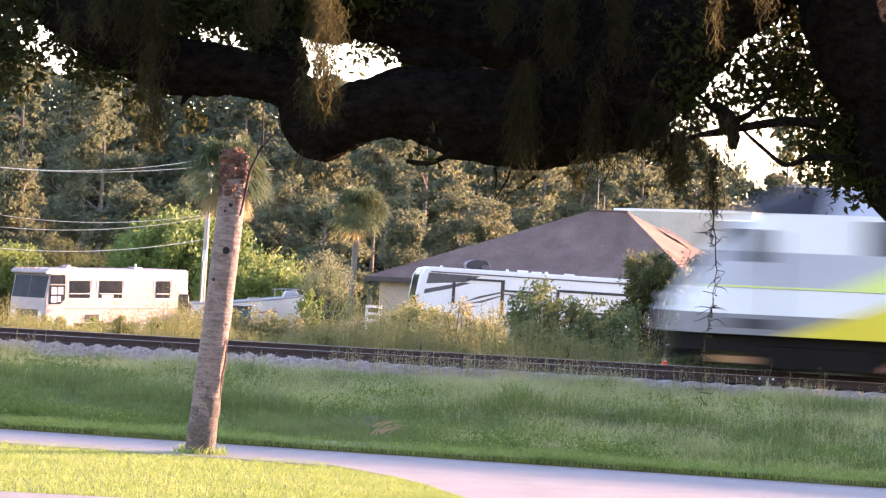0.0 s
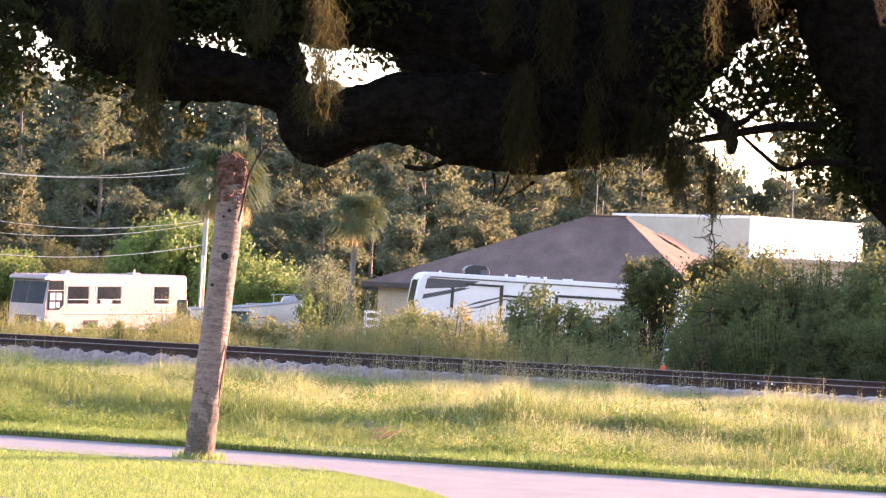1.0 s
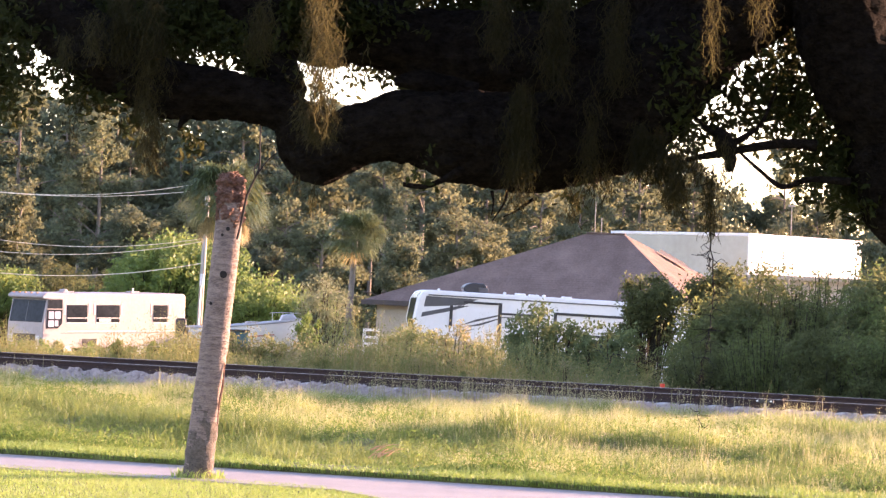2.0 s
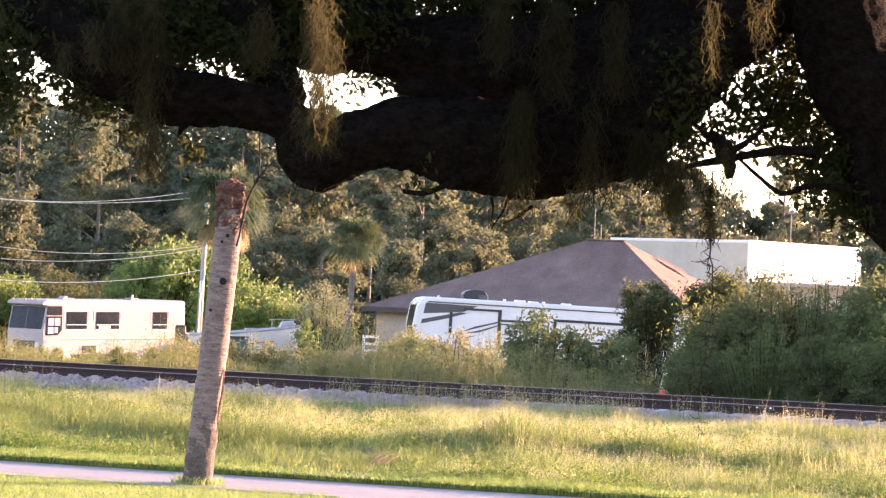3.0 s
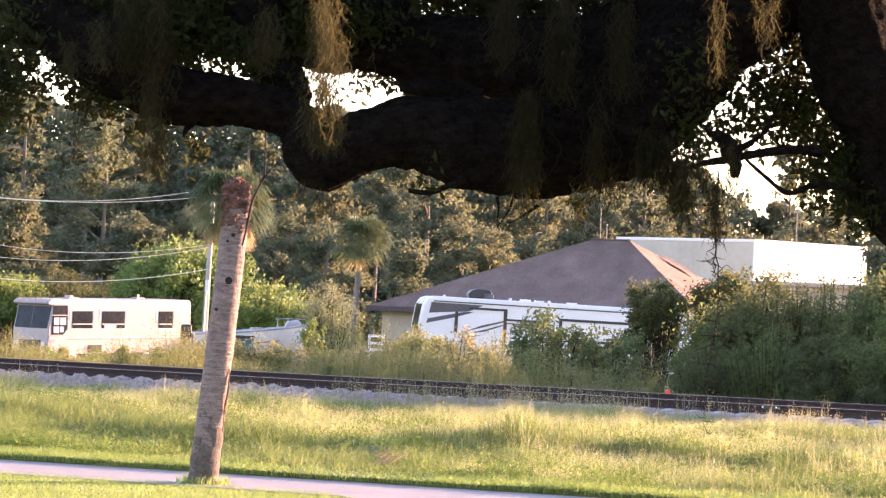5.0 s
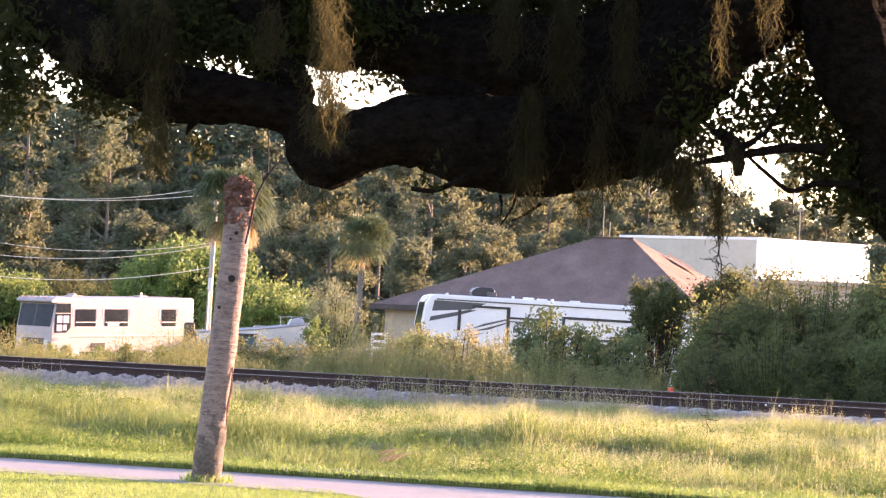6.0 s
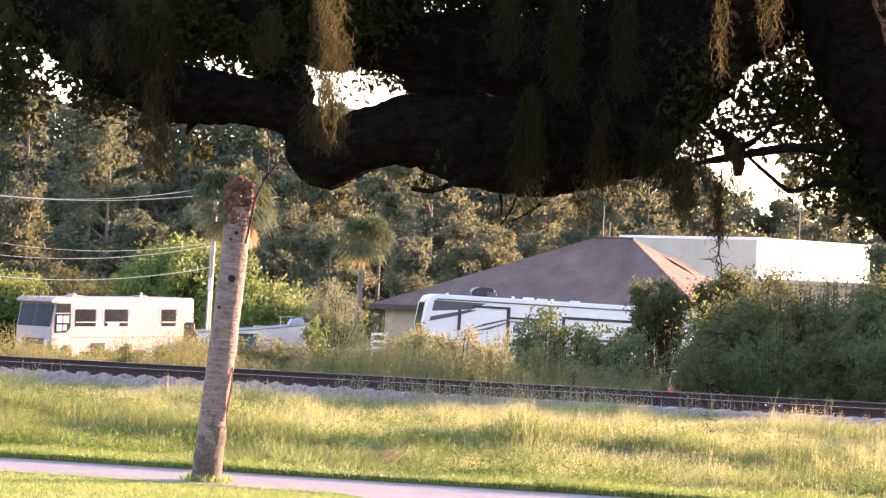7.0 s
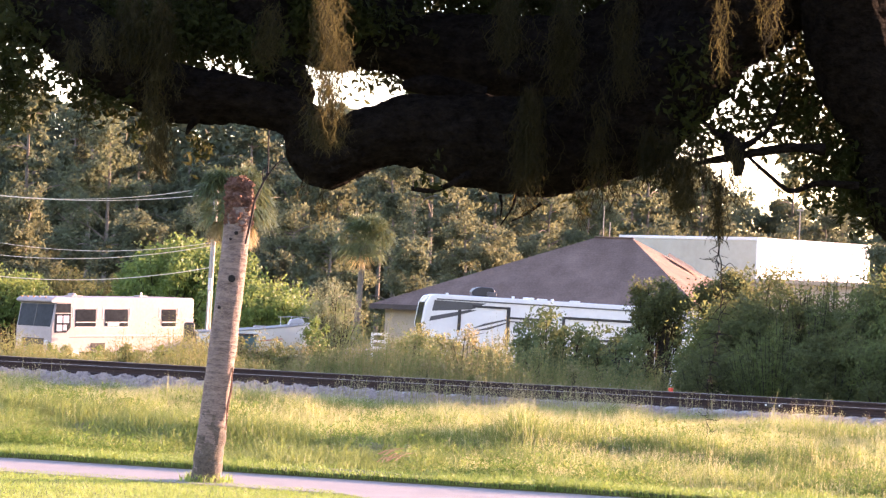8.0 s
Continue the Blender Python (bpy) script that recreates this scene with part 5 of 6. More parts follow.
# the last three stand out of view, added to shade the thicket
for x, y, s in ((6.9, 79.2, 0.85), (8.31, 78.2, 0.97), (9.74, 77.2, 0.97), (11.08, 76.2, 1.02), (12.61, 75.7, 1.12), (7.75, 83.2, 1.12), (8.21, 82.5, 1.31), (9.65, 81.9, 1.31), (11.08, 81.2, 1.36), (12.51, 80.2, 1.5), (13.94, 79.2, 1.7), (8.3, 84.6, 1.42), (8.79, 83.9, 1.55), (10.31, 83.5, 1.46), (11.75, 82.7, 1.6), (13.27, 82.2, 1.7), (14.9, 81.2, 1.84), (16.43, 78.2, 1.55), (17.76, 76.7, 1.46), (19.1, 78.2, 1.36)):
    if k % 3 == 1:
        spray("willowy%d" % (k % 2), grounded(x, y, 67 * k, s * 1.06), ((1.3, 3.0, 90, 30, 7, 0.08, 61, 0.4, 0.5, 0.08), (1.25, 3.1, 84, 32, 7, 0.075, 62, 0.36, 0.5, 0.08))[k % 2], "shrub_light", "shrub", "upright willowy thicket bush beside the railway", "shrub", "thicket bushes")
    else:
        shrub("thicket%d" % (k % 4), grounded(x, y, 67 * k, s), 1.35, 2.85, 17000, (0.07, 0.08, 0.085, 0.075)[k % 4], (60, 46, 42, 52)[k % 4], ("shrub", "shrub_light", "shrub", "shrub_light")[k % 4], "dense dark green thicket bush beside the railway", "thicket bushes", airy=(0.42, 0.36, 0.38, 0.5)[k % 4], aspect=0.55, plain=True, low=0.2)
    k += 1
for x, y, s in ((9.2, 76.2, 0.5), (10.6, 75.2, 0.55), (12.0, 74.6, 0.6), (13.4, 74.0, 0.65), (11.3, 76.5, 0.7), (12.9, 75.8, 0.8)):
    shrub("low", grounded(x, y, 77 * k, s), 1.3, 2.4, 5000, 0.11, 34, "shrub", "low dark green bush at the thicket's foot", "low bushes", airy=0.35)
    k += 1


def tall_weed(x, y, s, k):
    shrub("tall_weed%d" % (k % 3), grounded(x, y, 71 * k, s), 0.62, (2.5, 2.75, 2.3)[k % 3], 4200, (0.09, 0.085, 0.095)[k % 3], 34, ("goldenrod", "fennel", "bright_shrub")[k % 3],
          ("clump of tall yellowing weeds behind the railway", "clump of tall browning weeds behind the railway", "clump of tall fresh green weeds behind the railway")[k % 3], "tall weed clumps", name="tall_weed", airy=0.6, plain=True, aspect=0.5, low=0.1)


k = 0
for x, y, s in (
    (-1.73, 93.7, 0.85), (-1.39, 91.6, 0.92), (-1.17, 93.9, 1.05), (-0.80, 89.4, 1.12), (-0.44, 92.0, 1.10), (-0.08, 90.9, 1.02), (0.25, 93.0, 1.10),
    (0.60, 89.9, 1.12), (1.01, 93.4, 1.02), (1.32, 91.7, 0.95), (1.73, 93.5, 0.90), (2.05, 91.4, 0.85), (-3.50, 91.2, 0.72), (-3.16, 92.9, 0.80),
    (-2.77, 93.9, 0.75), (-2.19, 90.8, 0.80), (-2.01, 93.8, 0.80), (-4.94, 93.6, 0.62), (-4.10, 89.9, 0.66), (-3.79, 92.0, 0.70), (-5.54, 92.5, 0.60)):
    tall_weed(x, y, s, k)
    k += 1
# clumps farther off
for x, y, s in (
    (-14.46, 103.6, 0.71), (-13.81, 101.7, 0.52), (-12.93, 97.9, 0.76), (-12.89, 100.5, 0.69), (-12.51, 100.5, 0.53), (-12.14, 100.5, 0.77), (-12.14, 103.7, 0.68),
    (-11.27, 99.4, 0.53), (-10.79, 98.6, 0.78), (-10.64, 100.7, 0.66), (-10.35, 101.5, 0.54), (-10.18, 103.6, 0.79), (-9.55, 101.1, 0.64), (-8.97, 98.9, 0.55),
    (-9.00, 103.5, 0.79), (-8.36, 100.4, 0.63), (-8.08, 101.7, 0.56)):
    tall_weed(x, y, s, k)
    k += 1
for x, y, s in ((-10.50, 87.2, 0.44), (-9.77, 86.7, 0.50), (-9.22, 86.6, 0.33), (-9.45, 85.4, 0.33), (-8.33, 84.2, 0.52), (-7.55, 85.4, 0.46), (-6.94, 84.2, 0.38), (-6.44, 84.8, 0.52), (-5.47, 84.7, 0.46), (-4.92, 83.7, 0.34), (-4.82, 83.0, 0.42), (-3.85, 83.5, 0.33), (-3.47, 81.9, 0.35), (-2.83, 81.7, 0.44), (-1.79, 82.5, 0.51), (-1.16, 82.2, 0.36), (-0.75, 81.5, 0.37), (-0.37, 80.3, 0.45), (0.88, 81.3, 0.46), (0.86, 79.5, 0.36), (2.30, 80.6, 0.44), (2.71, 79.9, 0.38), (3.39, 79.8, 0.40), (3.43, 78.2, 0.50), (4.46, 78.9, 0.44), (5.32, 78.5, 0.44)):
    shrub("tall_weed%d" % (k % 3), grounded(x, y, 47 * k, s), 0.62, 2.5, 4200, 0.09, 34, "weed", ("low yellowing weed clump at the ballast's edge", "low browning weed clump at the ballast's edge", "low fresh green weed clump at the ballast's edge")[k % 3], "low weed clumps", name="low_weed")
    k += 1
shrub("tall_sunny", grounded(13.7, 84.5, 30), 2.3, 5.3, 17000, 0.10, 80, "bright_shrub", "tall sunlit green bush rising above the thicket", airy=0.4, plain=True, aspect=0.55, low=0.3)
# bushes among the parked vehicles
shrub("airy", grounded(-3.95, 118), 1.15, 4.1, 9500, 0.08, 64, "airy", "airy grey-green bush between boat and house", airy=0.6, plain=True, aspect=0.5, low=0.3)
for x, s, a in ((-8.6, 0.75, 40), (-8.0, 0.8, 10), (-7.2, 0.72, 80), (-6.5, 0.82, 100), (-5.7, 0.78, 220), (-4.9, 0.7, 160), (-4.2, 0.72, 300), (-2.9, 0.72, 60)):
    shrub("weedy", grounded(x, 110.8, a, s), 1.1, 2.3, 2600, 0.13, 24, "fennel", "low browning weed clump before boat and bin", "weed clumps", airy=0.5)
shrub("airy_small", grounded(-4.35, 113.5), 0.6, 2.6, 2200, 0.11, 22, "bright_shrub", "bright green sapling beside the boat", airy=0.5)
k = 0
for x, y, s in ((-13.0, 148, 1.35), (-11.4, 150, 1.5), (-21.5, 150, 1.05), (-24.0, 152, 1.2), (-8.4, 137.5, 0.85), (-20.6, 152, 1.0), (-19.0, 150, 0.75), (-7.5, 136, 0.9), (-8.2, 137.5, 1.08), (-5.7, 135, 0.85)):
    shrub("sunny%d" % (k % 2), grounded(x, y, 51 * k, s), 2.2, 3.9, 10500, 0.135, 56, "bright_shrub", "sunlit yellow-green bush behind the parked vehicles", "sunlit bushes", airy=0.32, plain=True, aspect=0.6)
    k += 1


# darker leaves than the sunlit bushes: their shade is put into the colour
for x, y, s in ((-15.6, 152, 1.35), (-18.3, 155, 1.45), (-17.0, 153, 1.2)):
    shrub("thicket0", grounded(x, y, 51 * k, s), 1.35, 2.85, 17000, 0.07, 60, "shrub", "shaded dark green bush behind the motorhome", "shaded bushes")
    k += 1


def tree_meshes(height, spread, count, leaf, seed, bare=0.35, pine=False):
    """Trunk, limbs and a crown of many small ragged clumps; a pine carries its tufts high on a straight stem."""
    r = np.random.default_rng(seed)
    wood, crown = Soup(), Soup()
    lean = r.normal(0, 0.25 if pine else 0.4, 2)
    top = np.array([lean[0], lean[1], height * (0.95 if pine else 0.86)])
    bend = 0.06 if pine else 0.18
    trunk = spline([(0, 0, 0), top * 0.35 + r.normal(0, bend, 3), top * 0.7 + r.normal(0, bend, 3), top], 5)
    tube(wood, trunk, [0.2, 0.15, 0.09, 0.04], 7, 0.12, 1.2)
    pads = []
    limbs = 22 if pine else 18
    for k in range(limbs):
        f = bare + (1 - bare) * (k + r.random()) / limbs
        base = trunk[int(f * (len(trunk) - 1))]
        a = r.uniform(0, 2 * np.pi)
        reach = spread * r.uniform(0.35, 1.0) * (1.15 - 0.75 * (f - bare) / (1 - bare))
        tip = base + np.array([math.cos(a) * reach, math.sin(a) * reach, r.uniform(-0.1, 0.45) * reach])
        line = spline([base, base * 0.5 + tip * 0.5 + [0, 0, 0.15 * reach], tip], 3)
        tube(wood, line, [0.06, 0.02], 4, caps=False)
        for g in ((0.7, 1.0) if pine else (0.45, 0.65, 0.85, 1.0)):
            pads.append((base + (tip - base) * g + r.normal(0, 0.3, 3), spread * r.uniform(0.12, 0.27)))
    pads.append((top + [0, 0, height * 0.04], spread * 0.25))
    subs = 7
    per = int(count // (len(pads) * subs))
    for c, q in pads:
        for s_ in range(subs):
            c0 = c + unit(r.normal(size=3)) * q * r.uniform(0.2, 1.1) * [1, 1, 0.65]
            pts = c0 + r.normal(0, q * r.uniform(0.16, 0.4), (per, 3)) * [1, 1, 0.7]
            leaves(crown, pts, leaf, 0.5, r=r, plain=True)
    return wood, crown


TREES = []
for i, (h, sp, cnt, m, pine) in enumerate(((13.5, 3.4, 17000, "tree", False), (11.5, 3.2, 16000, "tree_dry", False), (17.0, 2.7, 12000, "tree", True), (9.0, 3.0, 15000, "tree_dry", False), (7.0, 2.8, 14000, "tree", False))):
    a, b = tree_meshes(h, sp, cnt, 0.21, 100 + i, 0.5 if pine else 0.2, pine)
    TREES.append((a.mesh("trunk", M["trunk"], True), b.mesh("crown", M[m])))
for i, (h, sp, m, pine) in enumerate(((13.5, 3.4, "tree", False), (11.5, 3.2, "tree_dry", False), (17.0, 2.7, "tree", True))):
    a, b = tree_meshes(h, sp, 6500, 0.32, 130 + i, 0.5 if pine else 0.2, pine)
    TREES.append((a.mesh("trunk", M["trunk"], True), b.mesh("crown", M[m])))


def tree(kind, x, y, s, rz, label, back=0):
    t = thing("tree", pose(x, y, FAR_GROUND - 0.05, 0, 0, rz) @ Matrix.Diagonal((s, s, s, 1)), label, "tree", "trees of the wood")
    part("trunk", TREES[kind + back][0], None, t)
    part("crown", TREES[kind + back][1], None, t)


LOOKS = ("tall broad tree with dark green crown at the wood's edge", "half-dry tree with olive brown foliage in the wood", "tall bare-stemmed tree with a high green crown", "low olive brown tree at the edge of the wood", "low green tree at the edge of the wood")
wood_rng = np.random.default_rng(5)
for row, (d, kinds, step, s0) in enumerate(((188, (3, 4), 4.6, 1.0), (205, (1, 3, 0), 4.6, 0.95), (226, (0, 2, 1), 4.6, 1.0), (246, (2, 0), 5.2, 1.08))):
    half = d * 0.16
    for x in np.arange(-half - 3, half + 2, step):
        if row == 0 and 4 < x:
            continue
        right = np.clip((x - 2) / 30, 0, 1)
        kind = int(wood_rng.choice(kinds))
        s = s0 * wood_rng.uniform(0.9, 1.25) * (1 + 0.12 * right)
        tree(kind, x + wood_rng.uniform(-1.6, 1.6), d + 70 * right * (row > 0) + wood_rng.uniform(-6, 6), s, wood_rng.uniform(0, 360), LOOKS[kind], 5 if row > 1 else 0)


tree(4, 20.9, 140, 1.12, 40, "sunlit green tree beside the white building")
# unseen trees added beyond the white building; they keep low sun off the wood
for k in range(22):
    kind = (0, 1, 0, 2)[k % 4]
    tree(kind, 43 + 3.8 * k + wood_rng.uniform(-1, 1), 236 + 1.6 * k + 9 * (k % 2) + wood_rng.uniform(-3, 3), 1.32 + 0.15 * wood_rng.random(), 83 * k, LOOKS[kind], 5)


def far_woods():
    """Leaf masses that fill the gaps behind the counted trees."""
    n = 150000
    x = wood_rng.uniform(-60, 66, n)
    right = np.clip((x - 2) / 30, 0, 1)
    top = np.array([noise.noise(Vector((a * 0.12, 0, 7))) + 0.6 * noise.noise(Vector((a * 0.4, 0, 9))) for a in x])
    h = (18.8 - 2.6 * right) * (1 + 0.2 * top)
    z = h * wood_rng.random(n) ** 0.8
    y = 262 + 60 * right + wood_rng.uniform(-7, 7, n)
    lump = np.array([noise.noise(Vector((a * 0.35, b * 0.3, c * 0.35))) for a, b, c in zip(x, y, z)])
    keep = lump > -0.9 + 0.8 * right + np.where(z > 0.72 * h, 0.25 * right, 0)
    p = np.stack([x, y, z + FAR_GROUND], 1)[keep]
    s = leaves(Soup(), p, 0.55, 0.8, r=wood_rng, plain=True)
    deep = (wood_rng.random(len(p)) < 0.16) & (p[:, 2] < 15 - 4.5 * np.clip((p[:, 0] - 2) / 30, 0, 1))
    leaves(s, p[deep] + [0, 16, 0], 1.7, 0.8, r=wood_rng, plain=True)
    tagged(part("far_woods", s, M["tree"]), "dense olive green wood behind the houses", "woods", kind="stuff")


far_woods()


def fan_frond(soup, base, aim, length, r):
    """A palm leaf of long narrow fingers on a stalk; the tips hang."""
    aim = unit(np.asarray(aim, float))
    stalk = base + aim * length * 0.5
    tube(soup, spline([base, base + aim * length * 0.28 + [0, 0, 0.05], stalk], 3), [0.02, 0.012], 4, caps=False)
    side = unit(np.cross(aim, [0, 0, 1.0]) + 1e-6)
    up = np.cross(side, aim)
    for a in np.linspace(-1.5, 1.5, 30) + r.normal(0, 0.04, 30):
        reach = length * r.uniform(0.85, 1.1)
        d = unit(aim * math.cos(a) + side * math.sin(a) + up * r.normal(0.1, 0.1))
        q = unit(np.cross(d, up)) * 0.012 * length
        m_ = stalk + d * reach * 0.33
        e = stalk + d * reach * 0.55 - np.array([0, 0, 0.26 * length * r.uniform(0.4, 1.3)])
        soup.add([stalk, m_ + q, e, m_ - q], np.array([[0, 1, 2, 3]]))
    return soup


def sabal(m, trunk_h, length, n, label, seed, dry=3):
    r = np.random.default_rng(seed)
    t = thing("palm_tree", m, label, "palm tree")
    part("trunk", tube(Soup(), [(0, 0, 0), (0.05, 0, trunk_h * 0.5), (0.0, 0, trunk_h)], [0.19, 0.16, 0.15], 12, 0.1, 5), M["trunk"], t, smooth=True)
    for k in range(n):
        a = r.uniform(0, 2 * np.pi)
        e = r.uniform(-0.5, 1.3)
        part("frond", fan_frond(Soup(), np.array([0, 0, trunk_h]), (math.cos(a) * math.cos(e), math.sin(a) * math.cos(e), math.sin(e)), length * r.uniform(0.85, 1.15), r), M["frond"], t)
    for k in range(n // dry):
        a = r.uniform(0, 2 * np.pi)
        part("dry_frond", fan_frond(Soup(), np.array([0, 0, trunk_h - 0.1]), (math.cos(a) * 0.6, math.sin(a) * 0.6, -0.8), length * 0.85, r), M["dry_frond"], t, "hanging dry tan frond")


sabal(pose(-7.73, 115, FAR_GROUND), 6.65, 1.7, 90, "green fan palm behind the bare palm trunk", 3)
sabal(pose(-4.64, 170, FAR_GROUND, 0, 3, 0), 6.47, 1.9, 80, "fan palm at the edge of the wood", 4, 50)


# ---- bare palm trunk on the lawn ----
def palm_stump():
    base, top = Vector((-2.89, 40.15, 0)), Vector((-2.58, 40.0, 3.93))
    t = thing("bare_palm", pose(*base), "bare leaning grey palm trunk with a ragged reddish top", "palm")
    knots = [(0, 0, -0.05), (0.03, 0, 0.5), (0.13, -0.02, 1.6), (0.215, -0.08, 2.6), (0.275, -0.12, 3.4), (0.285, -0.13, 3.55)]
    line = spline(knots, 64)
    heights = np.cumsum(rng.uniform(0.028, 0.062, 90))
    upper = np.searchsorted(heights, line[:, 2]).clip(1, 89)
    within_ring = (line[:, 2] - heights[upper - 1]) / (heights[upper] - heights[upper - 1])
    radii = np.interp(line[:, 2], [0, 0.25, 1.6, 2.6, 3.5], [0.188, 0.176, 0.174, 0.172, 0.166]) + 0.0045 * np.clip(within_ring, 0, 1) ** 2
    part("trunk", tube(Soup(), line, radii, 56, 0.035, 5.0), M["palm_bark"], t, smooth=False)
    foot = tube(Soup(), spline([(0, 0, -0.05), (0.012, 0, 0.25), (0.04, 0, 0.55), (0.075, -0.008, 0.95)], 14), [0.2, 0.188, 0.184, 0.181, 0.168], 40, 0.07, 7.0)
    part("rough_foot", foot, M["old_bark"], t, "dark rough bark round the foot", smooth=True)
    # ragged rotten head
    head = tube(Soup(), spline([(0.28, -0.12, 3.30), (0.285, -0.13, 3.55), (0.265, -0.13, 3.78), (0.235, -0.13, 3.92)], 16), [0.16, 0.172, 0.175, 0.165, 0.10], 44, 0.42, 13.0)
    part("ragged_head", head, M["palm_char"], t, "ragged reddish-brown rotten head")
    flaps = Soup()
    for k in range(260):
        a, z = rng.uniform(0, 2 * np.pi), rng.uniform(3.2, 3.93)
        c = np.array([0.275 + 0.165 * math.cos(a), -0.13 + 0.165 * math.sin(a), z])
        d = np.array([math.cos(a), math.sin(a), rng.uniform(-0.4, 0.9)]) * rng.uniform(0.015, 0.07)
        w = np.array([-math.sin(a), math.cos(a), 0]) * rng.uniform(0.006, 0.03)
        flaps.add([c - w, c + w, c + d + w * 0.5, c + d - w * 0.3], np.array([[0, 1, 2, 3]]))
    tagged(part("torn_fibre", flaps, M["palm_char"], t, "torn fibre flaps"), kind="stuff")
    part("woodpecker_hole", drum(0.047, 0.06, "y", 11, at=(0.235, -0.238, 2.62)), M["hole"], t, "round dark nest hole")
    for x, z, q in ((0.2, 3.12, 0.018), (0.27, 3.2, 0.026), (0.24, 3.38, 0.02)):
        part("peck_hole", drum(q, 0.06, "y", 9, at=(x, -0.27, z)), M["hole"], t)
    part("small_hole", drum(0.02, 0.05, "y", 9, at=(0.09, -0.208, 2.25)), M["hole"], t)
    crack = tube(Soup(), spline([(0.29, -0.1, 1.5), (0.275, -0.11, 1.2), (0.245, -0.11, 1.0), (0.23, -0.11, 0.7)], 5), [0.006, 0.014, 0.014, 0.005], 6)
    part("bark_split", crack, M["palm_char"], t, "dark reddish split in the bark")
    vine = Soup()
    tube(vine, spline([(0.391, -0.330, 3.066), (0.444, -0.330, 3.333), (0.483, -0.330, 3.585), (0.527, -0.330, 3.715), (0.592, -0.330, 3.875), (0.636, -0.330, 4.020), (0.628, -0.330, 4.377), (0.633, -0.330, 4.578)], 8), [0.012, 0.015, 0.015, 0.015, 0.013, 0.01, 0.008], 6, 0.2, 10)
    tube(vine, spline([(0.566, -0.330, 3.803), (0.652, -0.330, 3.964), (0.747, -0.330, 4.096), (0.850, -0.330, 4.186)], 6), 0.008, 6, 0.2, 10)
    tube(vine, spline([(0.585, -0.330, 3.861), (0.573, -0.330, 3.982), (0.606, -0.330, 4.047)], 6), 0.008, 6, 0.2, 10)
    part("dead_vine", vine, M["vine"], t, "dead vine stems clinging to the top")


palm_stump()
ring = rng.uniform(0, 2 * np.pi, 260)
rad_ = rng.uniform(0.17, 0.36, 260)
tuft = blades(Soup(), np.stack([-2.89 + rad_ * np.cos(ring), 40.15 + rad_ * np.sin(ring), np.zeros(260)], 1), 0.15, 0.012, 0.4)
tagged(part("trunk_grass", tuft, M["lawn"]), "longer grass round the foot of the palm trunk", "grass", kind="stuff")

debris = thing("dead_frond", pose(-0.78, 47.0, 0.02, 0, -8, 14) @ Matrix.Diagonal((0.72, 0.72, 0.72, 1)), "dead brown palm frond lying in the grass", "debris")
for k in range(16):
    a, b = rng.uniform(-0.9, 0.9), rng.uniform(0.15, 0.5)
    q = np.array([0.12 * rng.normal() + 0.1, 0.1 * rng.normal(), 0.015 * k * rng.random()])
    line = spline([q, q + [b * 0.5, 0.2 * a, 0.05 + 0.05 * rng.random()], q + [b, 0.35 * a, 0.16 * rng.random()]], 4)
    part("stalk", tube(Soup(), line, [0.012, 0.004], 5), M["straw"], debris)

# ---- the oak overhead ----
oak = thing("oak_tree", pose(7.6, 21.5, 0), "old live oak with heavy dark limbs and hanging moss", "oak tree")
OAK = np.array([7.6, 21.5, 0.0])


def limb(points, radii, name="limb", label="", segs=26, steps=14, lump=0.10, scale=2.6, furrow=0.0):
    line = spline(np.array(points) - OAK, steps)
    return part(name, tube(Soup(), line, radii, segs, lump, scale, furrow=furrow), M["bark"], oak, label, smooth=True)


limb([(7.6, 21.5, -0.1), (7.55, 21.5, 0.8), (7.4, 21.6, 1.8), (7.1, 21.7, 2.8), (6.9, 21.8, 4.2)], [0.95, 0.7, 0.6, 0.58, 0.5], "trunk", "thick furrowed trunk", 30, 10, 0.08, 1.5)
# limb that joins the trunk and shows at the picture's side
limb([(7.2, 21.7, 2.4), (3.801, 22, 3.112), (3.222, 22, 3.779), (2.846, 22, 4.297), (2.665, 22, 4.884), (2.481, 22, 5.51)], [0.55, 0.5, 0.42, 0.36, 0.32, 0.28], segs=56, steps=22, furrow=0.025)
# low sweeping limb
limb([(2.541, 22.3, 4.911), (1.832, 22.2, 4.391), (1.324, 22, 3.818), (0.763, 22, 3.53), (0.229, 22, 3.545), (-0.209, 22, 3.6), (-0.581, 22, 3.53), (-0.872, 22, 3.355), (-1.065, 22, 3.66), (-1.46, 22, 3.765), (-1.955, 22, 3.8), (-2.359, 22, 4.02), (-2.75, 22.2, 4.278), (-3.074, 22.4, 4.686)],
     [0.36, 0.36, 0.38, 0.36, 0.32, 0.262, 0.22, 0.19, 0.165, 0.17, 0.205, 0.25, 0.24, 0.2], segs=76, steps=30, lump=0.14, furrow=0.022)
# upper limb
limb([(2.509, 23.5, 5.039), (1.828, 23.2, 4.56), (1.202, 23, 4.288), (0.42, 23, 4.235), (-0.244, 23, 4.282), (-0.641, 23, 4.389), (-1.01, 23.1, 4.723), (-1.278, 23.2, 5.056)], [0.34, 0.38, 0.36, 0.30, 0.27, 0.26, 0.24, 0.22], segs=56, steps=26, lump=0.14, furrow=0.022)
limb([(1.566, 22.8, 4.144), (1.592, 22.8, 4.514), (1.408, 22.8, 4.999)], [0.26, 0.3, 0.3], lump=0.14)
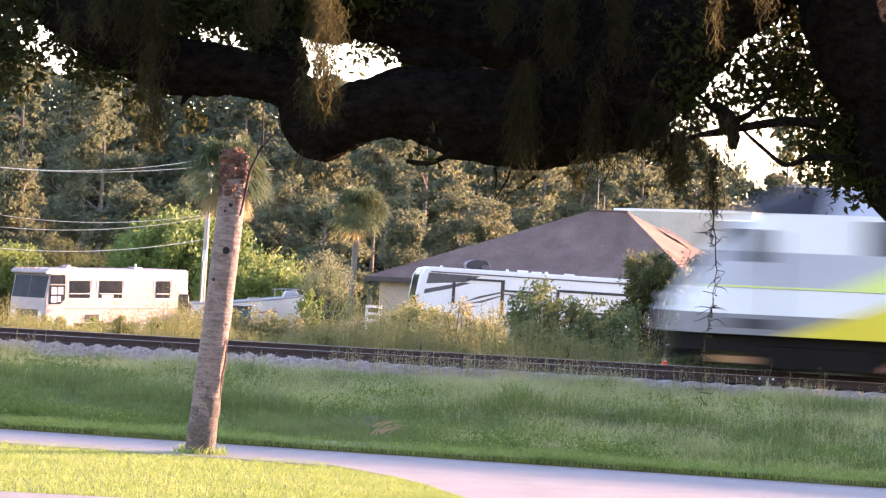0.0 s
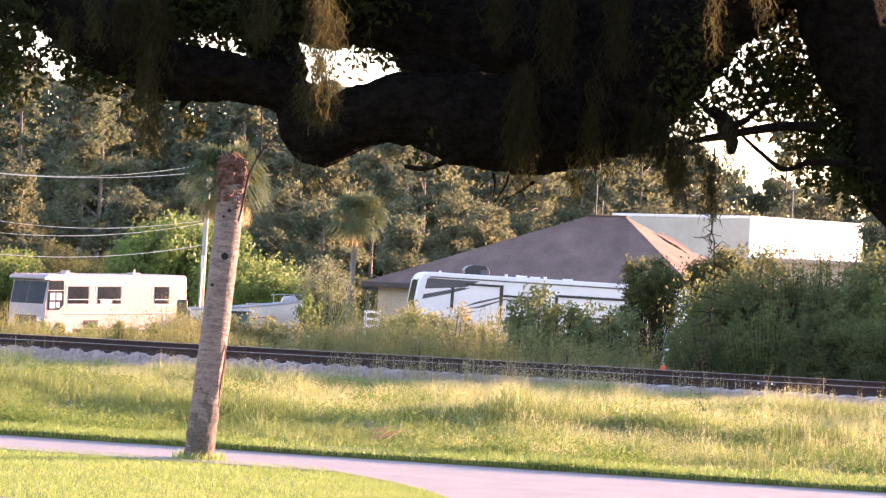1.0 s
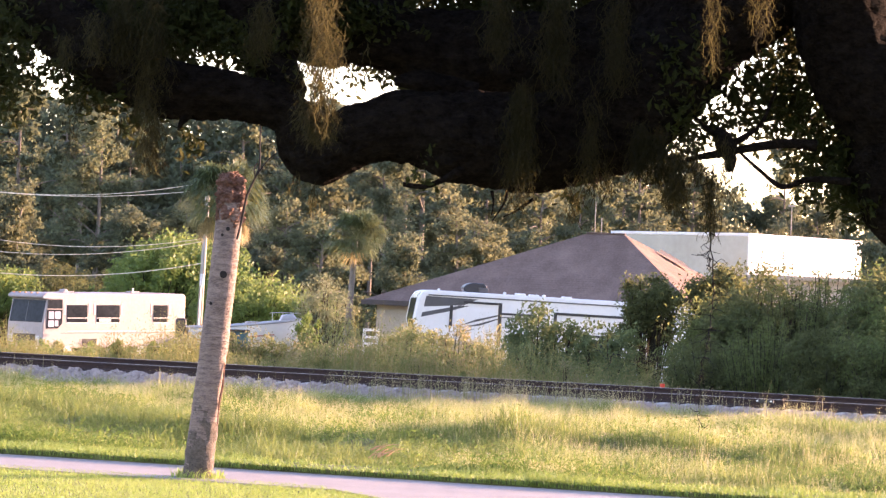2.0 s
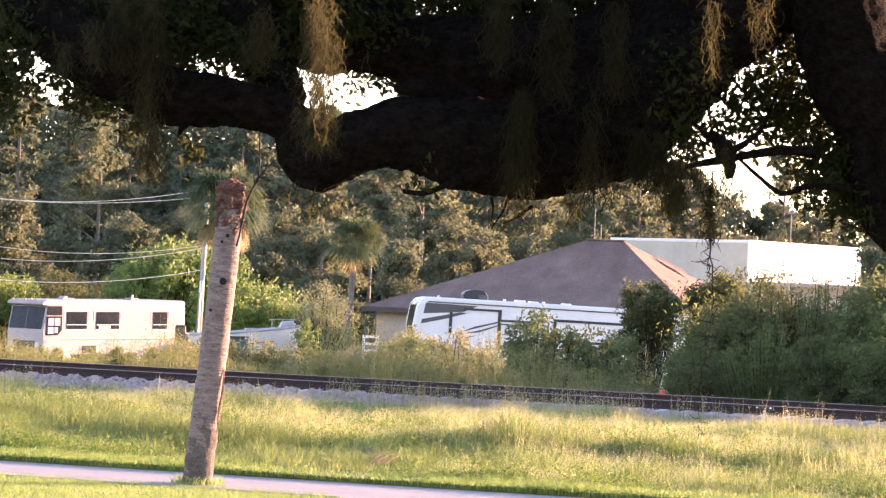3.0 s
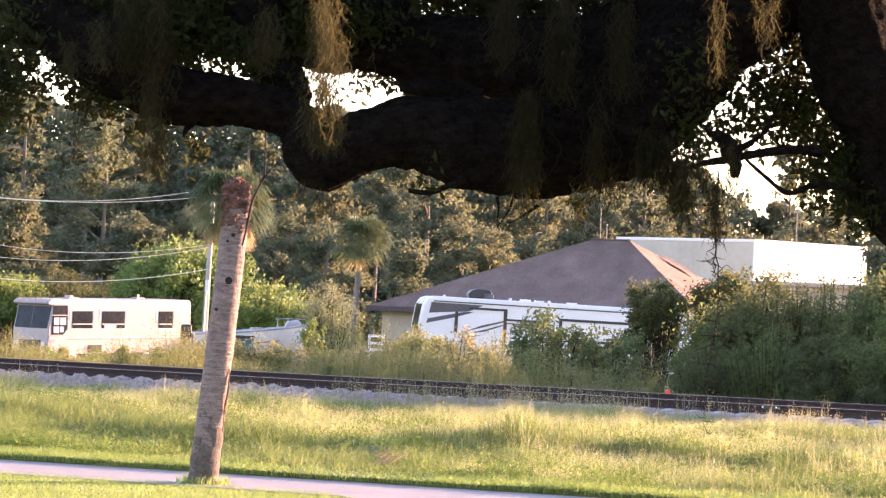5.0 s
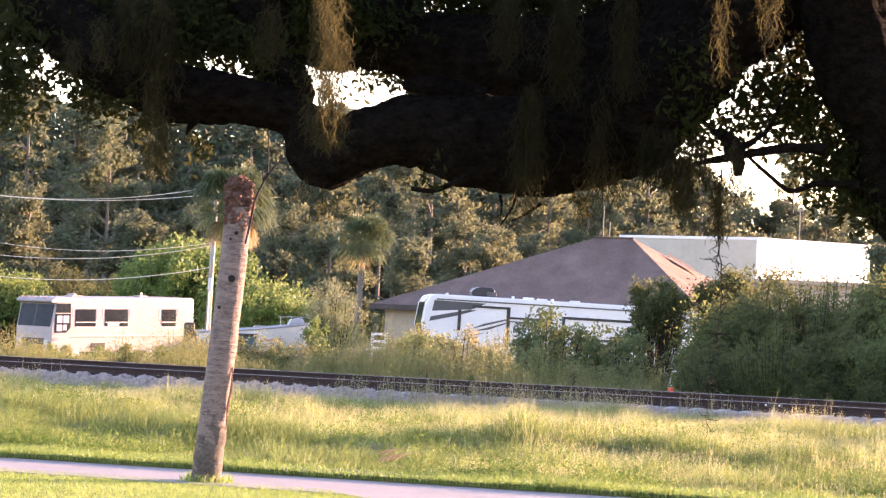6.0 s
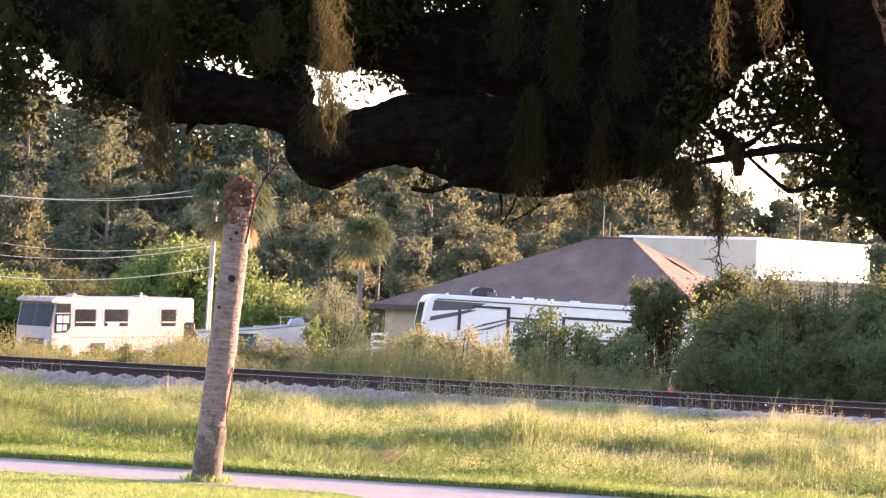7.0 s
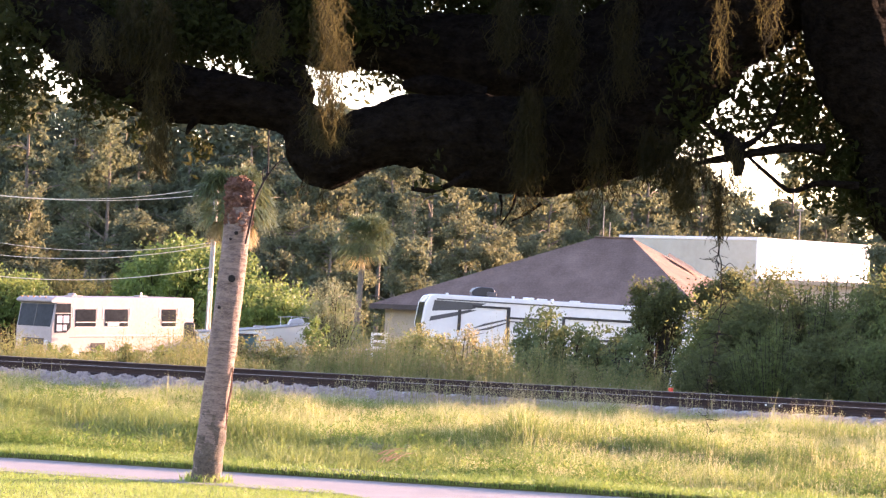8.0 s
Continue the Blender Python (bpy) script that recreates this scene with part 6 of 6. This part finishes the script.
# limb above, which runs on to the left, and the short stout ones by the fork
limb([(-0.255, 23.400, 4.491), (-0.628, 23.400, 4.366), (-0.879, 23.400, 4.321), (-1.217, 23.400, 4.375), (-1.598, 23.400, 4.434), (-2.102, 23.400, 4.422), (-2.565, 23.400, 4.436), (-3.120, 23.400, 4.623)], [0.2, 0.22, 0.24, 0.21, 0.2, 0.22, 0.22, 0.2], segs=40, steps=20, lump=0.2, furrow=0.02)
limb([(1.666, 22.500, 4.936), (1.629, 22.500, 4.448), (1.595, 22.500, 4.083), (1.559, 22.500, 3.778), (1.504, 22.500, 3.634)], [0.3, 0.27, 0.24, 0.17, 0.06], segs=30, lump=0.2, furrow=0.02)
limb([(0.660, 21.900, 3.548), (0.937, 21.900, 3.508), (1.153, 21.900, 3.517), (1.282, 21.900, 3.546), (1.335, 21.900, 3.596)], [0.3, 0.22, 0.15, 0.11, 0.03], segs=30, lump=0.16, furrow=0.02)
limb([(-1.104, 22.4, 3.801), (-1.337, 22.6, 4.292), (-1.534, 22.8, 4.794)], [0.16, 0.2, 0.22])
limb([(-0.339, 22.500, 3.953), (-0.186, 22.500, 3.968), (0.017, 22.500, 3.944), (0.261, 22.500, 3.905)], [0.03, 0.07, 0.08, 0.08], segs=14, lump=0.2)
# boughs that reach out overhead and carry the beards of moss
limb([(-1.2, 22.9, 4.96), (-0.9, 21.2, 4.71), (-0.764, 19.4, 4.487), (-0.514, 18.6, 4.507)], [0.12, 0.09, 0.07, 0.05], segs=14, lump=0.12)
limb([(2.6, 22.0, 5.13), (2.123, 20.9, 4.771), (1.823, 20.5, 4.711), (1.423, 20.3, 4.731)], [0.12, 0.09, 0.07, 0.04], segs=14, lump=0.12)
# thin boughs
for pts, rad in (
    ([(2.613, 21.8, 3.585), (2.378, 21.8, 3.587), (2.106, 21.8, 3.537), (1.931, 21.8, 3.498), (1.757, 21.8, 3.459), (1.564, 21.8, 3.385)], [0.04, 0.032, 0.03, 0.03, 0.018, 0.008]),
    ([(2.087, 21.8, 3.512), (2.219, 21.7, 3.389), (2.379, 21.7, 3.286), (2.571, 21.7, 3.345), (2.844, 21.7, 3.337)], [0.012, 0.014, 0.018, 0.02, 0.03]),
    ([(2.034, 21.8, 3.573), (2.141, 21.8, 3.644), (2.235, 21.8, 3.738), (2.323, 21.8, 3.985)], [0.03, 0.018, 0.014, 0.008]),
    ([(1.946, 21.8, 3.616), (1.846, 21.8, 3.671), (1.765, 21.8, 3.746)], [0.025, 0.015, 0.01])):
    limb(pts, rad, "bough", segs=8, steps=6, lump=0.12, scale=9)
# short dead twigs
for pts, rad in (
    ([(0.158, 21.7, 3.302), (0.043, 21.6, 3.235), (-0.09, 21.6, 3.179), (-0.234, 21.6, 3.188)], [0.04, 0.02, 0.018, 0.016]),
    ([(0.479, 21.6, 3.195), (0.468, 21.6, 3.098), (0.384, 21.6, 2.958)], [0.012, 0.008, 0.004]),
    ([(0.66, 21.6, 3.125), (0.555, 21.6, 3.043), (0.46, 21.6, 2.993)], [0.012, 0.008, 0.004]),
    ([(0.375, 21.6, 3.171), (0.39, 21.6, 3.094), (0.382, 21.6, 3.005)], [0.012, 0.007, 0.004]),
    ([(-1.734, 21.8, 3.619), (-1.779, 21.8, 3.57), (-1.807, 21.8, 3.506)], [0.03, 0.025, 0.012])):
    limb(pts, rad, "bough", segs=8, steps=6, lump=0.12, scale=9)
burl = tube(Soup(), spline(np.array([(1.911, 21.7, 3.68), (1.957, 21.7, 3.592), (2, 21.7, 3.496), (2.009, 21.7, 3.372)]) - OAK, 7), [0.015, 0.055, 0.07, 0.05, 0.02], 16, 0.35, 9)
part("burl", burl, M["bark"], oak, "knobbly burl on a thin bough", smooth=True)


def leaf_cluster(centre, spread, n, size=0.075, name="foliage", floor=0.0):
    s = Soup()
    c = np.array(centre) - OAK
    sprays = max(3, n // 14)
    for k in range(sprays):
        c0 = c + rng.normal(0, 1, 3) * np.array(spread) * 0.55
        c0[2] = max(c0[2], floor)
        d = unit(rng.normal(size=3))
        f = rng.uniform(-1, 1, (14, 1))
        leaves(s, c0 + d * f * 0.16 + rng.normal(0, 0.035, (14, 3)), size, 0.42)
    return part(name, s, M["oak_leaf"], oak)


# spread in metres: across, in depth, in height
for c, sp, n in (
    ((-2.634, 22.600, 4.238), (0.35, 0.20, 0.12), 900), ((-3.047, 22.600, 4.383), (0.30, 0.20, 0.10), 700), ((-2.300, 22.100, 3.791), (0.10, 0.15, 0.10), 120),
    ((-2.478, 22.100, 3.764), (0.08, 0.15, 0.08), 60), ((-2.096, 22.000, 3.595), (0.12, 0.15, 0.10), 60), ((-1.725, 21.900, 3.420), (0.05, 0.05, 0.03), 16),
    ((-3.121, 22.000, 3.809), (0.10, 0.20, 0.28), 240), ((-2.043, 22.800, 4.239), (0.45, 0.20, 0.10), 900), ((-1.305, 22.800, 4.229), (0.20, 0.20, 0.12), 500),
    ((1.667, 22.200, 4.024), (0.10, 0.15, 0.40), 900), ((1.451, 22.000, 3.606), (0.12, 0.15, 0.10), 260), ((2.814, 22.300, 4.079), (0.12, 0.20, 0.40), 600),
    ((2.792, 21.900, 3.342), (0.10, 0.10, 0.05), 60)):
    leaf_cluster(c, sp, n)
# the left end of the limbs and the fork
for c, sp, n in (
    ((-2.907, 22, 3.898), (0.3, 0.3, 0.2), 200), ((-3.134, 22.2, 3.943), (0.12, 0.2, 0.22), 330), ((-2.974, 22.4, 4.247), (0.3, 0.3, 0.14), 600),
    ((-3.057, 22, 3.713), (0.12, 0.2, 0.14), 130), ((-0.736, 22.7, 4.408), (0.3, 0.2, 0.1), 1200), ((0.458, 23.8, 4.762), (0.5, 0.3, 0.14), 1600),
    ((0.89, 23.8, 4.66), (0.3, 0.3, 0.14), 700), ((-3.081, 22, 4.246), (0.4, 0.3, 0.3), 600), ((-3.094, 22, 3.652), (0.18, 0.2, 0.15), 120),
    ((-2.548, 22, 3.814), (0.2, 0.2, 0.16), 200), ((-2.287, 22, 3.726), (0.2, 0.2, 0.12), 160), ((-2.143, 22, 3.594), (0.14, 0.15, 0.07), 70)):
    leaf_cluster(c, sp, n)
# the limb above and the right-hand sprays
for c, sp, n in (
    ((-1.682, 22.4, 4.14), (0.4, 0.3, 0.22), 500), ((-2.012, 22.4, 4.327), (0.6, 0.4, 0.25), 1200), ((-1.275, 22.4, 4.036), (0.25, 0.3, 0.25), 500),
    ((-2.81, 23, 4.389), (0.5, 0.4, 0.25), 1000), ((2.023, 22.3, 3.826), (0.16, 0.2, 0.14), 130), ((2.208, 22.3, 3.713), (0.14, 0.2, 0.10), 70),
    ((2.106, 22.4, 4.017), (0.30, 0.3, 0.28), 330), ((1.979, 22.4, 4.172), (0.2, 0.3, 0.2), 200), ((2.313, 22.4, 3.864), (0.2, 0.3, 0.25), 170),
    ((1.899, 22.2, 3.715), (0.16, 0.2, 0.15), 160), ((2.416, 22.5, 4.077), (0.16, 0.3, 0.4), 260), ((2.665, 22.8, 4.313), (0.4, 0.4, 0.5), 2200),
    ((3.046, 22.8, 4.001), (0.3, 0.4, 0.5), 1600)):
    leaf_cluster(c, sp, n)
# the right-hand bough and small tufts
for c, sp, n in (
    ((2.556, 22.4, 3.814), (0.2, 0.3, 0.26), 800), ((2.825, 22.2, 3.475), (0.24, 0.3, 0.2), 1500), ((3.019, 22.1, 3.28), (0.2, 0.3, 0.16), 900),
    ((1.55, 21.9, 3.9), (0.19, 0.2, 0.26), 1500), ((1.705, 22, 4.17), (0.2, 0.2, 0.25), 1000), ((2.638, 21.9, 3.257), (0.15, 0.15, 0.06), 60),
    ((2.917, 21.9, 3.151), (0.15, 0.15, 0.08), 90), ((1.769, 22, 3.56), (0.18, 0.2, 0.07), 80), ((-0.094, 21.6, 3.268), (0.06, 0.08, 0.04), 26),
    ((-1.665, 21.8, 3.394), (0.06, 0.05, 0.04), 16), ((0.943, 21.7, 3.16), (0.06, 0.08, 0.03), 20), ((0.296, 23.6, 4.447), (1.1, 0.4, 0.3), 3600),
    ((-0.642, 23.6, 4.577), (0.4, 0.4, 0.2), 900)):
    leaf_cluster(c, sp, n)
# the dark mass behind the limbs; two unseen clusters added to shade the stem
for c, sp, n in (
    ((1.482, 23.6, 4.497), (0.5, 0.4, 0.4), 2400), ((0.318, 24, 4.094), (0.9, 0.3, 0.12), 1500), ((-0.445, 24, 4.796), (1.6, 0.5, 0.28), 5200),
    ((-2.541, 23.5, 4.615), (1.2, 0.5, 0.25), 3600), ((-1.607, 23.5, 4.485), (0.7, 0.4, 0.25), 2400), ((1.625, 24, 4.796), (1.2, 0.5, 0.3), 4200),
    ((2.182, 23, 4.599), (0.6, 0.4, 0.22), 1600), ((2.855, 23.5, 4.842), (0.7, 0.4, 0.4), 2600), ((-3.126, 23.5, 4.464), (0.6, 0.4, 0.2), 1400),
    ((5.2, 23.5, 3.6), (0.5, 0.4, 0.6), 1700), ((5.6, 23.8, 2.5), (0.6, 0.4, 0.6), 1700), ((-0.958, 22.6, 4.45), (0.18, 0.2, 0.12), 800),
    ((-1.923, 22.8, 4.305), (0.4, 0.3, 0.16), 1300), ((-1.308, 22.8, 4.311), (0.25, 0.3, 0.2), 700)):
    leaf_cluster(c, sp, n)
# the unseen crown above, added to keep the sky's light off the limbs
for c, sp, n in (((-1.5, 23, 5.6), (2.6, 2.2, 0.5), 3200), ((2.5, 23, 5.6), (2.2, 2.4, 0.5), 3200), ((5.5, 20, 7.4), (1.8, 2.5, 0.5), 3200), ((0.5, 17, 5.4), (2.6, 2.5, 0.5), 3200), ((4.5, 16, 5.4), (2.6, 2.5, 0.6), 3200),
                 ((-4.5, 19, 5.8), (2.4, 3.5, 0.6), 3200), ((0, 11, 6.2), (3.2, 2.8, 0.7), 3200), ((6, 10, 6.2), (3.2, 2.8, 0.7), 3200), ((0, 4, 6.6), (4, 3.2, 0.8), 3200), ((8, 3, 6.6), (4, 3.2, 0.8), 3200), ((-6, 8, 6.2), (3, 3.5, 0.7), 3200), ((11, 18, 6.0), (2.5, 4, 1.0), 3200), ((4, -4, 6.6), (5, 3, 0.9), 3200)):
    leaf_cluster(c, sp, n, 0.34, "upper_foliage", 5.3)


def moss(top, length, width, n, depth=0.10):
    """A tapering beard of tangled, curling strands that hangs from a limb."""
    s = Soup()
    top = np.array(top) - OAK
    for k in range(n):
        across = float(np.clip(rng.normal(0, 0.5), -1.15, 1.15))
        start = rng.random() ** 1.3 * 0.7
        reach = (1 - start) * (1 - 0.55 * across * across) * rng.uniform(0.3, 1.0)
        l = max(0.05, length * reach)
        q = top + np.array([across * width * 0.62 * (1 - 0.35 * start), rng.normal(0, depth), -start * length])
        m_ = max(5, int(l / 0.022))
        turn_ = np.cumsum(rng.normal(0.5, 0.7, m_)) + rng.uniform(0, 6)
        swing = rng.normal(0, 0.007, m_)
        curl = min(0.017, 0.005 + 0.13 * width)
        steps = np.stack([curl * np.sin(turn_) + swing * curl / 0.017 - 0.02 * across * width, 0.013 * np.cos(turn_), -l / m_ * rng.uniform(0.35, 1.6, m_)], 1)
        line = q + np.cumsum(steps, 0)
        w = rng.uniform(0.0016, 0.0036)
        a = rng.uniform(0, np.pi)
        side = np.array([math.cos(a), math.sin(a), 0]) * w
        v = np.stack([line - side, line + side], 1).reshape(-1, 3)
        i = np.arange(m_ - 1)[:, None] * 2
        s.add(v, i + np.array([[0, 1, 3, 2]]))
        t_ = rng.integers(0, m_, m_)
        c0 = line[t_]
        c1 = c0 + rng.normal(0, 1, (m_, 3)) * [0.024, 0.014, 0.018]
        e = c1 + rng.normal(0, 1, (m_, 3)) * [0.03, 0.016, 0.024] + [0, 0, -0.018]
        v = np.stack([c0 - side * 0.8, c0 + side * 0.8, c1 + side * 0.7, c1 - side * 0.7, e], 1)
        g = np.arange(m_)[:, None] * 5
        s.add(v.reshape(-1, 3), [g + np.array([[0, 1, 2, 3]]), g + np.array([[3, 2, 4]])])
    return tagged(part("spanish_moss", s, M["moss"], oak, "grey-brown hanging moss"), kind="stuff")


for top, l, w, n in (
    ((-0.761, 19.400, 4.355), 0.57, 0.202, 125), ((-0.678, 19.400, 4.044), 0.28, 0.139, 50), ((-0.762, 19.400, 3.953), 0.43, 0.160, 110), ((-0.767, 19.400, 3.674), 0.38, 0.181, 150),
    ((-0.713, 19.400, 3.624), 0.31, 0.139, 50), ((-1.175, 21.450, 4.431), 0.35, 0.023, 5), ((-0.514, 21.450, 4.189), 0.33, 0.019, 5), ((-1.975, 21.450, 4.475), 0.81, 0.085, 130),
    ((-2.185, 21.450, 4.428), 0.58, 0.154, 150), ((-2.372, 21.450, 4.304), 0.42, 0.077, 60), ((-2.485, 21.450, 3.798), 0.62, 0.031, 10), ((-1.950, 21.450, 3.627), 0.48, 0.077, 110),
    ((-2.018, 21.450, 3.856), 0.35, 0.085, 70), ((-2.577, 21.450, 4.141), 0.31, 0.077, 40), ((-1.241, 21.450, 4.429), 0.50, 0.096, 90)):
    moss(top, l, w, n)
# beards by the fork
for top, l, w, n in (
    ((0.553, 21.450, 3.925), 0.81, 0.085, 260), ((1.024, 21.450, 3.906), 0.88, 0.062, 70), ((0.766, 21.450, 4.551), 0.81, 0.115, 170), ((0.390, 21.450, 4.613), 0.62, 0.154, 130),
    ((1.180, 21.450, 4.607), 0.85, 0.115, 120), ((1.371, 21.450, 3.709), 0.50, 0.085, 170), ((1.507, 21.450, 3.676), 0.46, 0.069, 130), ((1.618, 21.450, 3.507), 0.48, 0.069, 240),
    ((1.738, 20.500, 4.535), 0.65, 0.037, 22), ((1.799, 20.500, 4.501), 0.33, 0.037, 10), ((2.090, 20.500, 4.587), 0.55, 0.088, 24), ((2.009, 20.500, 4.584), 0.35, 0.051, 12)):
    moss(top, l, w, n)
# small tufts
for top, l, w, n in (
    ((1.738, 21.450, 3.686), 0.50, 0.085, 50), ((1.952, 21.450, 3.637), 0.58, 0.077, 40), ((1.865, 21.450, 3.402), 0.54, 0.038, 50), ((1.152, 21.450, 3.410), 0.35, 0.054, 26),
    ((0.929, 21.450, 3.209), 0.27, 0.054, 22), ((-0.840, 21.450, 3.173), 0.31, 0.023, 10), ((-0.961, 21.450, 3.283), 0.23, 0.038, 8), ((0.543, 21.450, 3.231), 0.23, 0.062, 26)):
    moss(top, l, w, n)
# one long trailing stem with a few curled twigs
tail = spline(np.array([(1.869, 21.5, 3.404), (1.869, 21.5, 2.941), (1.918, 21.5, 2.48), (1.864, 21.5, 2.092), (1.846, 21.5, 1.783), (1.847, 21.5, 1.571)]) - OAK, 8)
trail = tube(Soup(), tail + rng.normal(0, 0.006, tail.shape), [0.006, 0.005, 0.0028, 0.0016, 0.0016], 5, 0.2, 20)
for k in range(120):
    c0 = tail[min(len(tail) - 1, int(rng.beta(1.2, 2.2) * len(tail)))]
    e = c0 + np.array([rng.normal(0, 0.055), rng.normal(0, 0.04), rng.uniform(-0.09, 0.05)])
    tube(trail, spline([c0, (c0 + e) / 2 + rng.normal(0, 0.02, 3), e], 3), [0.003, 0.0015], 4, caps=False)
part("trailing_stem", trail, M["vine"], oak, "long trailing dry stem with curled twigs")

motions()
